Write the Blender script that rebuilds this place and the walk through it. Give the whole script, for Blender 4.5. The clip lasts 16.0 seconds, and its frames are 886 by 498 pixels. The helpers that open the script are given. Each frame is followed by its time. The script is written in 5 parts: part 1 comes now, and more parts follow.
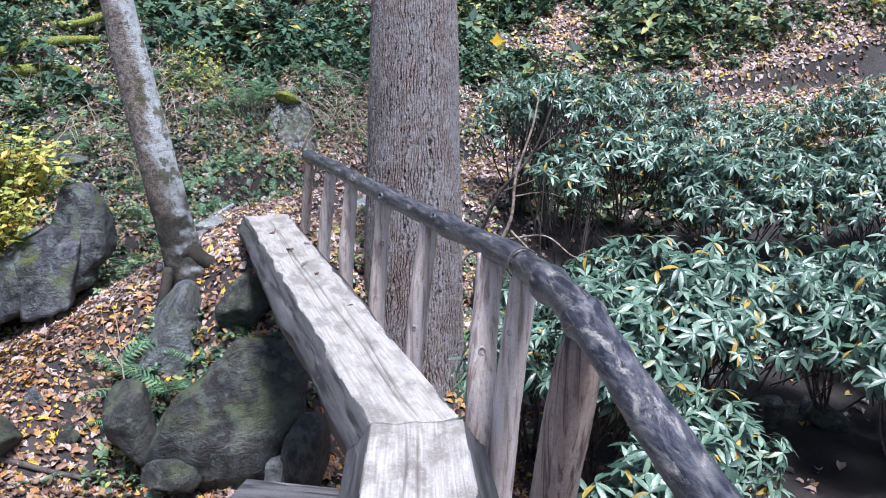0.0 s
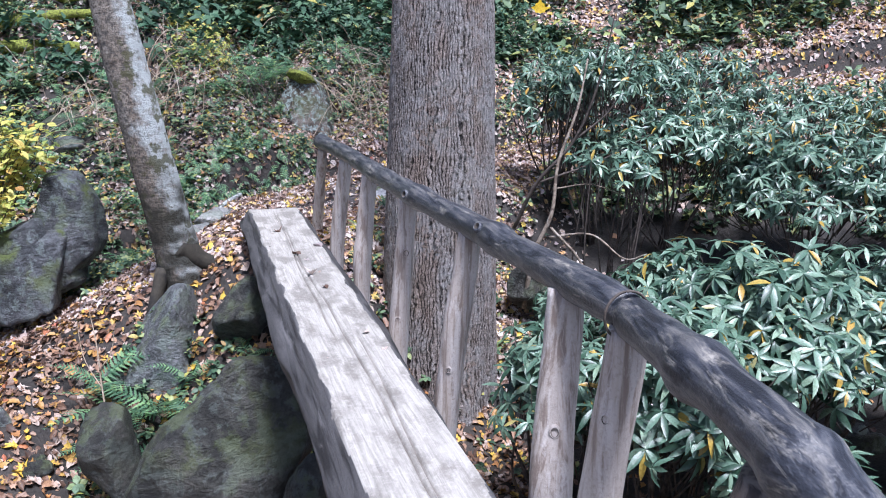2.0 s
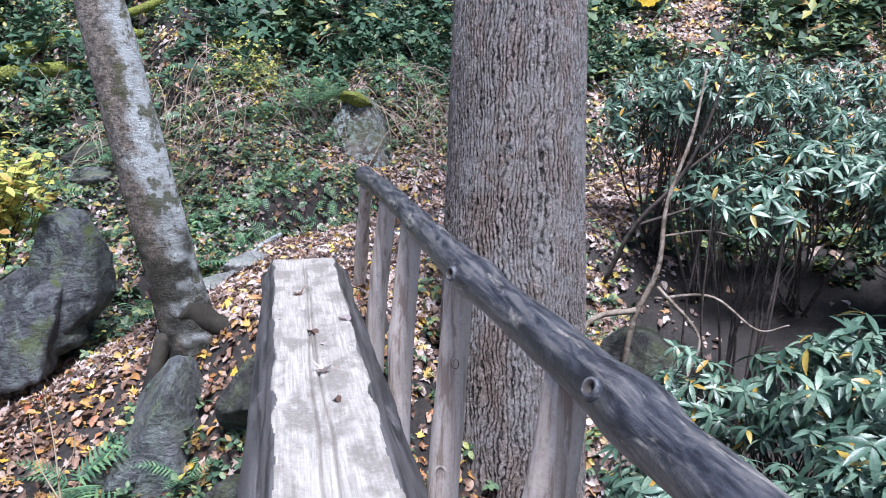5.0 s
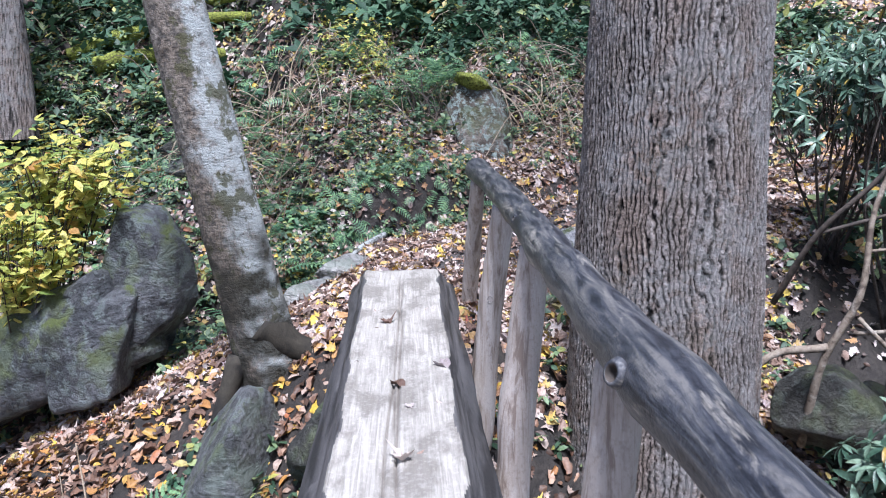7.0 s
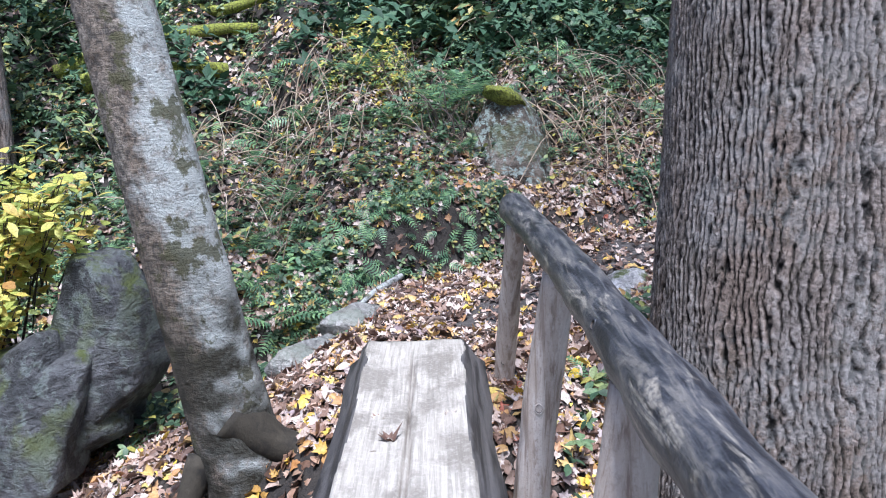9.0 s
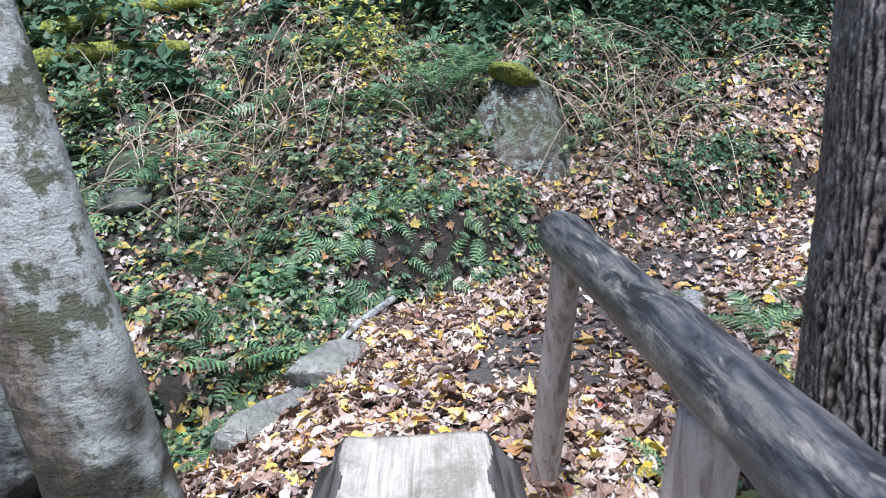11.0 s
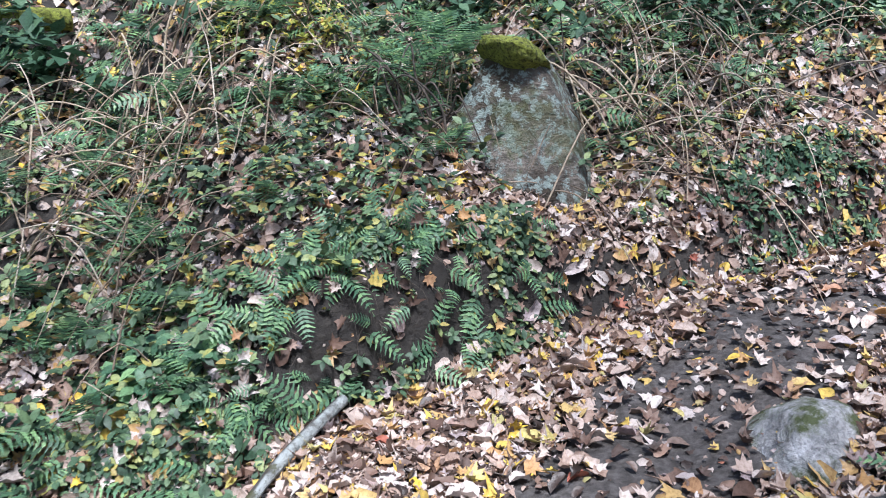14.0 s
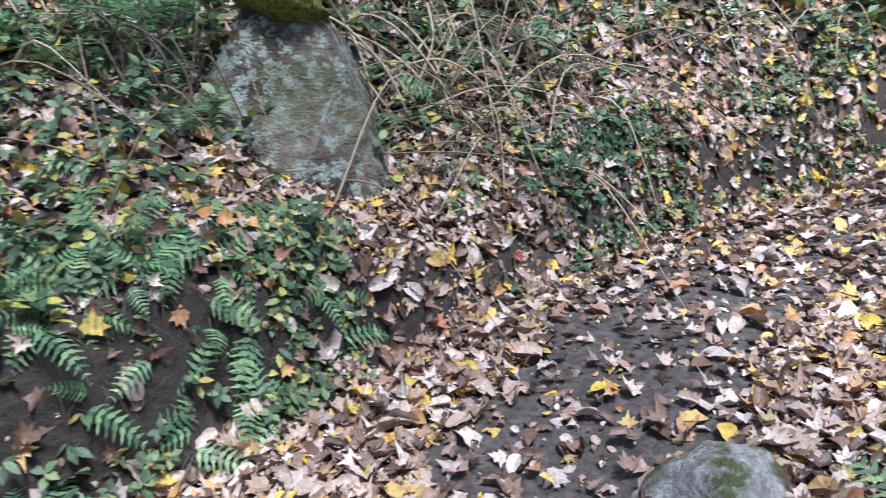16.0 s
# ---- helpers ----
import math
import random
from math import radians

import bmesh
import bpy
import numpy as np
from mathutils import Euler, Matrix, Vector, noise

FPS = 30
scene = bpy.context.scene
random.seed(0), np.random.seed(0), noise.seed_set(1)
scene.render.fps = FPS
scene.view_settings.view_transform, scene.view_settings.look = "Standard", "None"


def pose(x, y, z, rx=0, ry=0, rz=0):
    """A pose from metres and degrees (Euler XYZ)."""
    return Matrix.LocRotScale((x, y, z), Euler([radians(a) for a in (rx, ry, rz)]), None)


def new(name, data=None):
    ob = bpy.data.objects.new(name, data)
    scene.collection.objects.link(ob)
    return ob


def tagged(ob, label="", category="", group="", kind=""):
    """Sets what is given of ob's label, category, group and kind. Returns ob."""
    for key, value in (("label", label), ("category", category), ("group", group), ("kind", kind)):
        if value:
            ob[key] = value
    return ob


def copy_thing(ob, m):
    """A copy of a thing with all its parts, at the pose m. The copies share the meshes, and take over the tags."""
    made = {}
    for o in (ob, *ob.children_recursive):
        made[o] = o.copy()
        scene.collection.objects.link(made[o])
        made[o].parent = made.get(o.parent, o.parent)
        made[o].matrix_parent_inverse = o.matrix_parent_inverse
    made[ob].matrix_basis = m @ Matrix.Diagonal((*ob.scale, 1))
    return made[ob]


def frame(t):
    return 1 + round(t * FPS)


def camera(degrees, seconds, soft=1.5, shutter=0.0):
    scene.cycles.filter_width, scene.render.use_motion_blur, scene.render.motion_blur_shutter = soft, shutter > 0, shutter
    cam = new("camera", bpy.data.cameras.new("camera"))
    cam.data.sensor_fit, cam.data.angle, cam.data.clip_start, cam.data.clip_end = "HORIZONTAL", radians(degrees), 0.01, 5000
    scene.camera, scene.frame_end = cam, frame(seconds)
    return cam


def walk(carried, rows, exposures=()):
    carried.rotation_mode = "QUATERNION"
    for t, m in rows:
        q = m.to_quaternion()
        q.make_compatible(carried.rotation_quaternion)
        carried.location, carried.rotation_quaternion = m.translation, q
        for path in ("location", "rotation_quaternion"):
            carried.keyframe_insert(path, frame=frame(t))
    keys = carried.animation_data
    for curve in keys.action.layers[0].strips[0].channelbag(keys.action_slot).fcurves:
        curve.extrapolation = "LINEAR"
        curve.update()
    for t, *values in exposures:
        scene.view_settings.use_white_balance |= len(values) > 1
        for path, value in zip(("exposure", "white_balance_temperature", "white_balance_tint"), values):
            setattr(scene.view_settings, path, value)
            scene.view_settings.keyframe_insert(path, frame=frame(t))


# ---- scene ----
cam = camera(58.4, 16.0, soft=1.0, shutter=0.25)
METRES, EYE, TILT, LEAN, TURN = 10.0, 1.95, -11.5, 0.0, 0.0
ROWS = [
    (0.0, 0.0, 0.0, 0.0, 0.0, 0.0, -0.0),
    (0.5, -0.0054, 0.0285, 0.004, -0.33, -0.17, 0.86),
    (1.0, -0.0065, 0.0591, 0.0065, -0.37, -0.12, 0.84),
    (1.5, -0.0062, 0.0853, 0.0101, 1.08, -0.52, -0.59),
    (2.0, -0.0112, 0.1135, 0.0153, 1.43, -1.14, -0.43),
    (2.5, -0.0111, 0.1391, 0.0174, 1.6, -0.92, -0.19),
    (3.0, -0.0063, 0.1686, 0.024, 2.21, -0.0, -0.84),
    (5.5, -0.0172, 0.3157, 0.0429, 9.05, 0.64, -1.77),
    (6.0, -0.02, 0.3442, 0.0456, 11.74, -0.03, -2.82),
    (6.5, -0.0297, 0.3741, 0.0513, 13.63, -0.78, -2.17),
    (7.0, -0.0359, 0.4066, 0.056, 15.43, -0.23, -2.07),
    (7.5, -0.0415, 0.4355, 0.0627, 16.56, 0.45, -2.27),
    (8.0, -0.0554, 0.4676, 0.0704, 16.31, 0.45, -1.26),
    (8.5, -0.0615, 0.5016, 0.0745, 16.52, 0.44, -1.13),
    (9.0, -0.0698, 0.528, 0.0794, 17.42, 0.92, -1.84),
    (11.5, -0.1268, 0.6883, 0.1088, 16.82, -0.25, -0.95),
    (12.0, -0.1367, 0.7191, 0.1154, 16.41, -0.45, -1.87),
    (12.5, -0.1532, 0.7493, 0.1231, 15.76, -0.81, -1.79),
    (13.0, -0.1621, 0.7815, 0.1265, 15.89, -0.93, -1.82),
    (13.5, -0.1701, 0.8122, 0.132, 15.78, -0.86, -1.8),
    (14.0, -0.184, 0.843, 0.1407, 13.81, -0.96, -0.6),
    (14.5, -0.192, 0.8746, 0.1441, 11.71, -1.95, -0.07),
    (15.0, -0.2008, 0.9015, 0.1486, 10.38, -2.53, -0.04),
    (15.5, -0.2114, 0.9281, 0.1537, 4.72, -2.72, 1.05),
    (16.0, -0.2084, 0.9501, 0.1466, -3.16, -1.84, 2.23),
]
walk(cam, [(t, pose(0, 0, EYE, TILT, LEAN, TURN) @ pose(METRES * x, METRES * y, METRES * z, 90 + pitch, roll, yaw)) for t, x, y, z, yaw, pitch, roll in ROWS],
     exposures=[(0.0, 1.2, 5520, 17), (9.0, 1.25, 5600, 14), (12.0, 1.27, 5720, 11), (16.0, 1.15, 5720, 11)])

# ---- light: a bright overcast sky over an open wood ----
SUN_UP, SUN_ROUND = 64.0, 158.0
world = bpy.data.worlds.new("sky")
scene.world = world
world.use_nodes = True
wn = world.node_tree.nodes
sky = wn.new("ShaderNodeTexSky")
sky.sky_type = "NISHITA"
sky.sun_disc = False
sky.sun_elevation, sky.sun_rotation = radians(SUN_UP), radians(SUN_ROUND)
sky.air_density, sky.dust_density = 1.0, 3.0
world.node_tree.links.new(sky.outputs["Color"], wn["Background"].inputs["Color"])
wn["Background"].inputs["Strength"].default_value = 0.066
sun = new("sun", bpy.data.lights.new("sun", "SUN"))
sun.data.energy, sun.data.angle, sun.data.color = 3.6, radians(13), (1.0, 0.97, 0.94)
sun.matrix_world = pose(0, 0, 20, 90 - SUN_UP, 0, 180 - SUN_ROUND)
scene.view_settings.exposure = 0.0

# ---- materials ----
def material(name):
    m = bpy.data.materials.new(name)
    m.use_nodes = True
    t = m.node_tree
    return m, t, t.nodes["Principled BSDF"]


def add(t, kind, **inputs):
    n = t.nodes.new(kind)
    for k, v in inputs.items():
        n.inputs[k.replace("_", " ")].default_value = v
    return n


def ramp(t, fac, stops, ease="LINEAR"):
    n = t.nodes.new("ShaderNodeValToRGB")
    e = n.color_ramp.elements
    n.color_ramp.interpolation = ease
    while len(e) < len(stops):
        e.new(0.5)
    for el, (p, c) in zip(e, stops):
        el.position = p
        el.color = (*c, 1)
    t.links.new(fac, n.inputs["Fac"])
    return n.outputs["Color"]


def coords(t, scale=(1, 1, 1), which="Object"):
    c = t.nodes.new("ShaderNodeTexCoord")
    m = t.nodes.new("ShaderNodeMapping")
    m.inputs["Scale"].default_value = scale
    t.links.new(c.outputs[which], m.inputs["Vector"])
    return m.outputs["Vector"]


def noise_tex(t, vec, scale, detail=4.0, rough=0.6, distort=0.0):
    n = add(t, "ShaderNodeTexNoise", Scale=scale, Detail=detail, Roughness=rough, Distortion=distort)
    t.links.new(vec, n.inputs["Vector"])
    return n.outputs["Fac"]


def mix(t, fac, a, b, blend="MIX"):
    n = t.nodes.new("ShaderNodeMix")
    n.data_type, n.blend_type = "RGBA", blend
    for sock, v in ((n.inputs[0], fac), (n.inputs[6], a), (n.inputs[7], b)):
        if isinstance(v, (int, float)):
            sock.default_value = v
        elif isinstance(v, tuple):
            sock.default_value = (*v, 1)
        else:
            t.links.new(v, sock)
    return n.outputs[2]


def math_node(t, op, a, b=0.0, clamp=False):
    n = t.nodes.new("ShaderNodeMath")
    n.operation, n.use_clamp = op, clamp
    for sock, v in ((n.inputs[0], a), (n.inputs[1], b)):
        if isinstance(v, (int, float)):
            sock.default_value = v
        else:
            t.links.new(v, sock)
    return n.outputs[0]


def bump(t, bsdf, height, strength, distance):
    n = add(t, "ShaderNodeBump", Strength=strength, Distance=distance)
    t.links.new(height, n.inputs["Height"])
    t.links.new(n.outputs["Normal"], bsdf.inputs["Normal"])


def up_facing(t, low, high):
    g = t.nodes.new("ShaderNodeNewGeometry")
    s = t.nodes.new("ShaderNodeSeparateXYZ")
    t.links.new(g.outputs["Normal"], s.inputs[0])
    m = add(t, "ShaderNodeMapRange")
    m.inputs[1].default_value, m.inputs[2].default_value = low, high
    t.links.new(s.outputs["Z"], m.inputs[0])
    return m.outputs[0]


def make_soil():
    m, t, b = material("soil")
    v = coords(t)
    big = noise_tex(t, v, 0.9, 5)
    fine = noise_tex(t, v, 24, 6, 0.7)
    col = mix(t, ramp(t, fine, [(0.42, (0, 0, 0)), (0.6, (1, 1, 1))]),
              ramp(t, big, [(0.38, (0.007, 0.0055, 0.0045)), (0.52, (0.015, 0.0115, 0.009)), (0.66, (0.030, 0.024, 0.019))]),
              ramp(t, big, [(0.38, (0.014, 0.011, 0.0085)), (0.64, (0.046, 0.037, 0.030))]))
    at = t.nodes.new("ShaderNodeAttribute")
    at.attribute_name = "trodden"
    col = mix(t, at.outputs["Fac"], col, ramp(t, fine, [(0.38, (0.030, 0.026, 0.024)), (0.5, (0.062, 0.055, 0.052)), (0.64, (0.11, 0.10, 0.098))]))
    t.links.new(col, b.inputs["Base Color"])
    b.inputs["Roughness"].default_value = 0.7
    bump(t, b, fine, 0.9, 0.02)
    return m


def leaf_material(name, stops, rough=0.5, through_light=0.25, vein=True, gloss=0.4):
    """Leaf paint that differs from leaf to leaf, with blotches on each."""
    m, t, b = material(name)
    g = t.nodes.new("ShaderNodeNewGeometry")
    oi = t.nodes.new("ShaderNodeObjectInfo")
    col = ramp(t, math_node(t, "FRACT", math_node(t, "ADD", g.outputs["Random Per Island"], oi.outputs["Random"])), stops)
    v = coords(t)
    n = noise_tex(t, v, 60, 4, 0.7)
    dark = ramp(t, n, [(0.32, (0.55, 0.5, 0.45)), (0.55, (1, 1, 1))])
    col = mix(t, 1.0, col, dark, "MULTIPLY")
    t.links.new(col, b.inputs["Base Color"])
    b.inputs["Roughness"].default_value = rough
    b.inputs["Specular IOR Level"].default_value = gloss
    if through_light:
        tr = t.nodes.new("ShaderNodeBsdfTranslucent")
        t.links.new(col, tr.inputs["Color"])
        mx = t.nodes.new("ShaderNodeMixShader")
        mx.inputs[0].default_value = through_light
        out = t.nodes["Material Output"]
        t.links.new(b.outputs[0], mx.inputs[1])
        t.links.new(tr.outputs[0], mx.inputs[2])
        t.links.new(mx.outputs[0], out.inputs["Surface"])
    bump(t, b, noise_tex(t, v, 140, 3), 0.4, 0.004)
    return m


def make_deck():
    """Foot-worn hewn face: pale, scuffed, with dark stains along the grain."""
    m, t, b = material("worn_wood")
    v = coords(t)
    grain = noise_tex(t, coords(t, (30, 1.2, 8)), 2.5, 6, 0.65, 0.6)
    blot = noise_tex(t, coords(t, (2.4, 1.1, 1)), 2.2, 6, 0.65)
    fine = noise_tex(t, v, 55, 4, 0.7)
    streak = noise_tex(t, coords(t, (14, 0.55, 1)), 1.6, 5, 0.6, 0.5)
    col = ramp(t, grain, [(0.36, (0.24, 0.223, 0.195)), (0.5, (0.33, 0.308, 0.272)), (0.66, (0.42, 0.395, 0.355))])
    col = mix(t, math_node(t, "MULTIPLY", ramp(t, blot, [(0.47, (0, 0, 0)), (0.58, (1, 1, 1))]), 0.75), col, (0.15, 0.135, 0.115))
    col = mix(t, math_node(t, "MULTIPLY", ramp(t, streak, [(0.58, (0, 0, 0)), (0.66, (1, 1, 1))]), 0.45), col, (0.16, 0.145, 0.13))
    col = mix(t, math_node(t, "MULTIPLY", ramp(t, fine, [(0.5, (0, 0, 0)), (0.75, (1, 1, 1))]), 0.3), col, (0.66, 0.63, 0.6))
    at = t.nodes.new("ShaderNodeAttribute")
    at.attribute_name = "crack"
    col = mix(t, at.outputs["Fac"], col, (0.07, 0.055, 0.045))
    t.links.new(col, b.inputs["Base Color"])
    b.inputs["Roughness"].default_value = 0.62
    bump(t, b, math_node(t, "ADD", grain, fine), 0.5, 0.006)
    return m


def make_weathered(name, dark, mid, pale, wear=0.5, along=(22, 22, 1.2), rough=0.6):
    m, t, b = material(name)
    v = coords(t)
    grain = noise_tex(t, coords(t, along), 1.6, 6, 0.62, 0.5)
    patch = noise_tex(t, coords(t, tuple(0.45 * a + 1.0 for a in along)), 1.7, 6, 0.68, 0.6)
    fine = noise_tex(t, v, 70, 4, 0.7)
    col = ramp(t, grain, [(0.40, dark), (0.50, mid), (0.64, tuple(0.72 * a + 0.28 * c for a, c in zip(mid, pale)))])
    col = mix(t, math_node(t, "MULTIPLY", ramp(t, patch, [(0.66 - 0.25 * wear, (0, 0, 0)), (0.76 - 0.25 * wear, (1, 1, 1))]), ramp(t, fine, [(0.36, (0.2, 0.2, 0.2)), (0.56, (1, 1, 1))])), col, pale)
    col = mix(t, math_node(t, "MULTIPLY", ramp(t, fine, [(0.5, (0, 0, 0)), (0.66, (1, 1, 1))]), 0.4), col, dark)
    t.links.new(col, b.inputs["Base Color"])
    b.inputs["Roughness"].default_value = rough
    bump(t, b, math_node(t, "ADD", grain, math_node(t, "MULTIPLY", fine, 0.6)), 0.6, 0.008)
    return m


def make_bark(name, stops, lichen, lichen_amount, moss_amount, along, sunny=False):
    m, t, b = material(name)
    v = coords(t)
    grain = noise_tex(t, coords(t, along), 1.0, 6, 0.65, 0.4)
    fine = noise_tex(t, v, 60, 5, 0.7)
    big = noise_tex(t, v, 2.6, 5, 0.62)
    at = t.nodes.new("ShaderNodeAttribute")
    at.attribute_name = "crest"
    # Low crest darkens the colour: shade in the furrows is painted into the bark.
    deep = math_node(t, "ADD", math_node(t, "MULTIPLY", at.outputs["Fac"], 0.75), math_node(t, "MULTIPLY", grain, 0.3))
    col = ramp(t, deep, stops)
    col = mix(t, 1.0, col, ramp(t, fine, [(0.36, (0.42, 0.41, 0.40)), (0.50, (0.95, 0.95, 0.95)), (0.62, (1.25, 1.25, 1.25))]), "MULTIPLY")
    col = mix(t, ramp(t, noise_tex(t, coords(t, (3, 3, 0.7)), 1.3, 4, 0.6), [(0.42, (0, 0, 0)), (0.58, (0.75, 0.75, 0.75))]), col, mix(t, 1.0, col, (0.92, 0.78, 0.68), "MULTIPLY"))
    spots = noise_tex(t, v, 14, 6, 0.7)
    lich = math_node(t, "MULTIPLY", ramp(t, spots, [(0.44, (0, 0, 0)), (0.52, (1, 1, 1))]), ramp(t, big, [(0.44, (0, 0, 0)), (0.54, (1, 1, 1))]))
    if sunny:
        g = t.nodes.new("ShaderNodeNewGeometry")
        sx = t.nodes.new("ShaderNodeSeparateXYZ")
        t.links.new(g.outputs["Normal"], sx.inputs[0])
        facing = math_node(t, "ADD", math_node(t, "MULTIPLY", sx.outputs["X"], 0.55), math_node(t, "MULTIPLY", math_node(t, "SUBTRACT", big, 0.5), 1.6))
        lich = math_node(t, "MULTIPLY", ramp(t, spots, [(0.36, (0.25, 0.25, 0.25)), (0.52, (1, 1, 1))]), ramp(t, facing, [(0.0, (0.1, 0.1, 0.1)), (0.22, (1, 1, 1))]))
    col = mix(t, math_node(t, "MULTIPLY", lich, lichen_amount), col, lichen)
    mossy = ramp(t, noise_tex(t, v, 4.3, 6, 0.7), [(0.55, (0, 0, 0)), (0.59, (1, 1, 1))])
    col = mix(t, math_node(t, "MULTIPLY", mossy, moss_amount), col, (0.075, 0.075, 0.03))
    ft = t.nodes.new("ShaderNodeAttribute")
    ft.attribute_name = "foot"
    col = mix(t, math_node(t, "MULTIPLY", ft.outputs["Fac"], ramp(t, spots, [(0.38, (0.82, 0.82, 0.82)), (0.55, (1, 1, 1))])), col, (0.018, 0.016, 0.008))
    t.links.new(col, b.inputs["Base Color"])
    b.inputs["Roughness"].default_value = 0.85
    bump(t, b, math_node(t, "ADD", grain, math_node(t, "MULTIPLY", fine, 1.4)), 1.0, 0.018)
    return m


def make_stone(name, low, high, lichen=0.3, moss=0.5, lichen_scale=6.5):
    m, t, b = material(name)
    v = coords(t)
    big = noise_tex(t, v, 1.7, 6, 0.65, 0.5)
    fine = noise_tex(t, v, 30, 6, 0.7)
    col = ramp(t, big, [(0.40, low), (0.60, high)])
    col = mix(t, math_node(t, "MULTIPLY", ramp(t, fine, [(0.45, (0, 0, 0)), (0.6, (1, 1, 1))]), 0.55), col, tuple(0.45 * a for a in low))
    bed = noise_tex(t, coords(t, (4.0, 5.0, 8.0)), 1.6, 6, 0.7, 0.8)
    col = mix(t, 1.0, col, ramp(t, bed, [(0.38, (0.62, 0.62, 0.62)), (0.50, (0.97, 0.97, 0.97)), (0.64, (1.2, 1.2, 1.2))]), "MULTIPLY")
    sp = noise_tex(t, v, lichen_scale, 7, 0.72)
    col = mix(t, math_node(t, "MULTIPLY", ramp(t, sp, [(0.50, (0, 0, 0)), (0.55, (1, 1, 1))]), lichen), col, (0.36, 0.44, 0.41))
    mo = math_node(t, "MULTIPLY", ramp(t, noise_tex(t, v, 3.1, 7, 0.7), [(0.47, (0, 0, 0)), (0.55, (1, 1, 1))]), up_facing(t, -0.1, 0.7))
    col = mix(t, math_node(t, "MULTIPLY", mo, moss), col, (0.075, 0.095, 0.02))
    t.links.new(col, b.inputs["Base Color"])
    b.inputs["Roughness"].default_value = 0.65
    bump(t, b, math_node(t, "ADD", math_node(t, "ADD", big, bed), math_node(t, "MULTIPLY", fine, 0.6)), 1.0, 0.06)
    return m


def make_moss():
    m, t, b = material("moss")
    v = coords(t)
    n = noise_tex(t, v, 40, 6, 0.75)
    big = noise_tex(t, v, 6, 4)
    col = mix(t, big, ramp(t, n, [(0.38, (0.05, 0.065, 0.012)), (0.56, (0.36, 0.41, 0.06))]),
              ramp(t, n, [(0.4, (0.06, 0.055, 0.02)), (0.6, (0.20, 0.225, 0.04))]))
    t.links.new(col, b.inputs["Base Color"])
    b.inputs["Roughness"].default_value = 0.95
    bump(t, b, n, 1.0, 0.03)
    return m


SOIL = make_soil()
LITTER = leaf_material("fallen_leaves", [(0.0, (0.10, 0.060, 0.045)), (0.16, (0.20, 0.125, 0.095)), (0.30, (0.33, 0.23, 0.18)), (0.42, (0.44, 0.34, 0.29)), (0.56, (0.56, 0.47, 0.42)),
                                         (0.68, (0.62, 0.56, 0.53)), (0.76, (0.30, 0.24, 0.25)), (0.82, (0.44, 0.24, 0.10)), (0.90, (0.52, 0.38, 0.16)), (0.95, (0.68, 0.48, 0.06)), (0.98, (0.45, 0.42, 0.2)), (1.0, (0.36, 0.11, 0.08))], 0.5, 0.12)
LITTER_WARM = leaf_material("fallen_leaves_warm", [(0.0, (0.06, 0.035, 0.025)), (0.2, (0.13, 0.075, 0.05)), (0.38, (0.22, 0.125, 0.08)), (0.52, (0.33, 0.22, 0.155)), (0.64, (0.46, 0.38, 0.33)),
                                                   (0.76, (0.34, 0.16, 0.055)), (0.88, (0.42, 0.26, 0.07)), (0.95, (0.62, 0.43, 0.06)), (1.0, (0.36, 0.11, 0.07))], 0.5, 0.12)
LITTER_DARK = leaf_material("wet_brown_leaves", [(0.0, (0.035, 0.024, 0.02)), (0.5, (0.085, 0.058, 0.048)), (0.85, (0.16, 0.11, 0.09)), (1.0, (0.24, 0.19, 0.16))], 0.42, 0.05)
RHODO = leaf_material("rhododendron_leaf", [(0.0, (0.03, 0.07, 0.042)), (0.4, (0.08, 0.15, 0.10)), (0.7, (0.15, 0.24, 0.17)), (0.955, (0.25, 0.35, 0.24)), (0.965, (0.40, 0.30, 0.06)), (1.0, (0.42, 0.26, 0.05))], 0.36, 0.15, gloss=0.65)
RHODO_FAR = leaf_material("evergreen_leaf", [(0.0, (0.025, 0.06, 0.035)), (0.5, (0.05, 0.11, 0.065)), (1.0, (0.10, 0.18, 0.10))], 0.6, 0.15, gloss=0.25)
FERN = leaf_material("fern_green", [(0.0, (0.065, 0.15, 0.085)), (0.5, (0.15, 0.28, 0.16)), (1.0, (0.30, 0.50, 0.22))], 0.42, 0.35)
HERB = leaf_material("herb_green", [(0.0, (0.03, 0.06, 0.036)), (0.45, (0.08, 0.145, 0.08)), (0.72, (0.165, 0.245, 0.125)), (0.86, (0.29, 0.34, 0.13)), (0.94, (0.42, 0.40, 0.10)), (1.0, (0.36, 0.22, 0.10))], 0.5, 0.2)
YELLOW = leaf_material("yellow_leaf", [(0.0, (0.24, 0.34, 0.09)), (0.35, (0.48, 0.52, 0.13)), (0.75, (0.70, 0.64, 0.17)), (0.93, (0.60, 0.44, 0.10)), (1.0, (0.42, 0.22, 0.07))], 0.5, 0.4)
GOLD = leaf_material("golden_leaf", [(0.0, (0.75, 0.50, 0.02)), (1.0, (0.80, 0.55, 0.03))], 0.5, 0.4)
DECK = make_deck()
LOGSIDE = make_weathered("log_side", (0.025, 0.023, 0.023), (0.075, 0.071, 0.071), (0.19, 0.18, 0.178), 0.3, (14, 1.0, 14))
RAIL = make_weathered("rail_wood", (0.016, 0.017, 0.022), (0.048, 0.051, 0.062), (0.33, 0.305, 0.265), 0.38, (24, 2.8, 24), 0.42)
POST = make_weathered("post_wood", (0.24, 0.185, 0.15), (0.44, 0.375, 0.325), (0.60, 0.55, 0.51), 0.62, (24, 24, 1.1))
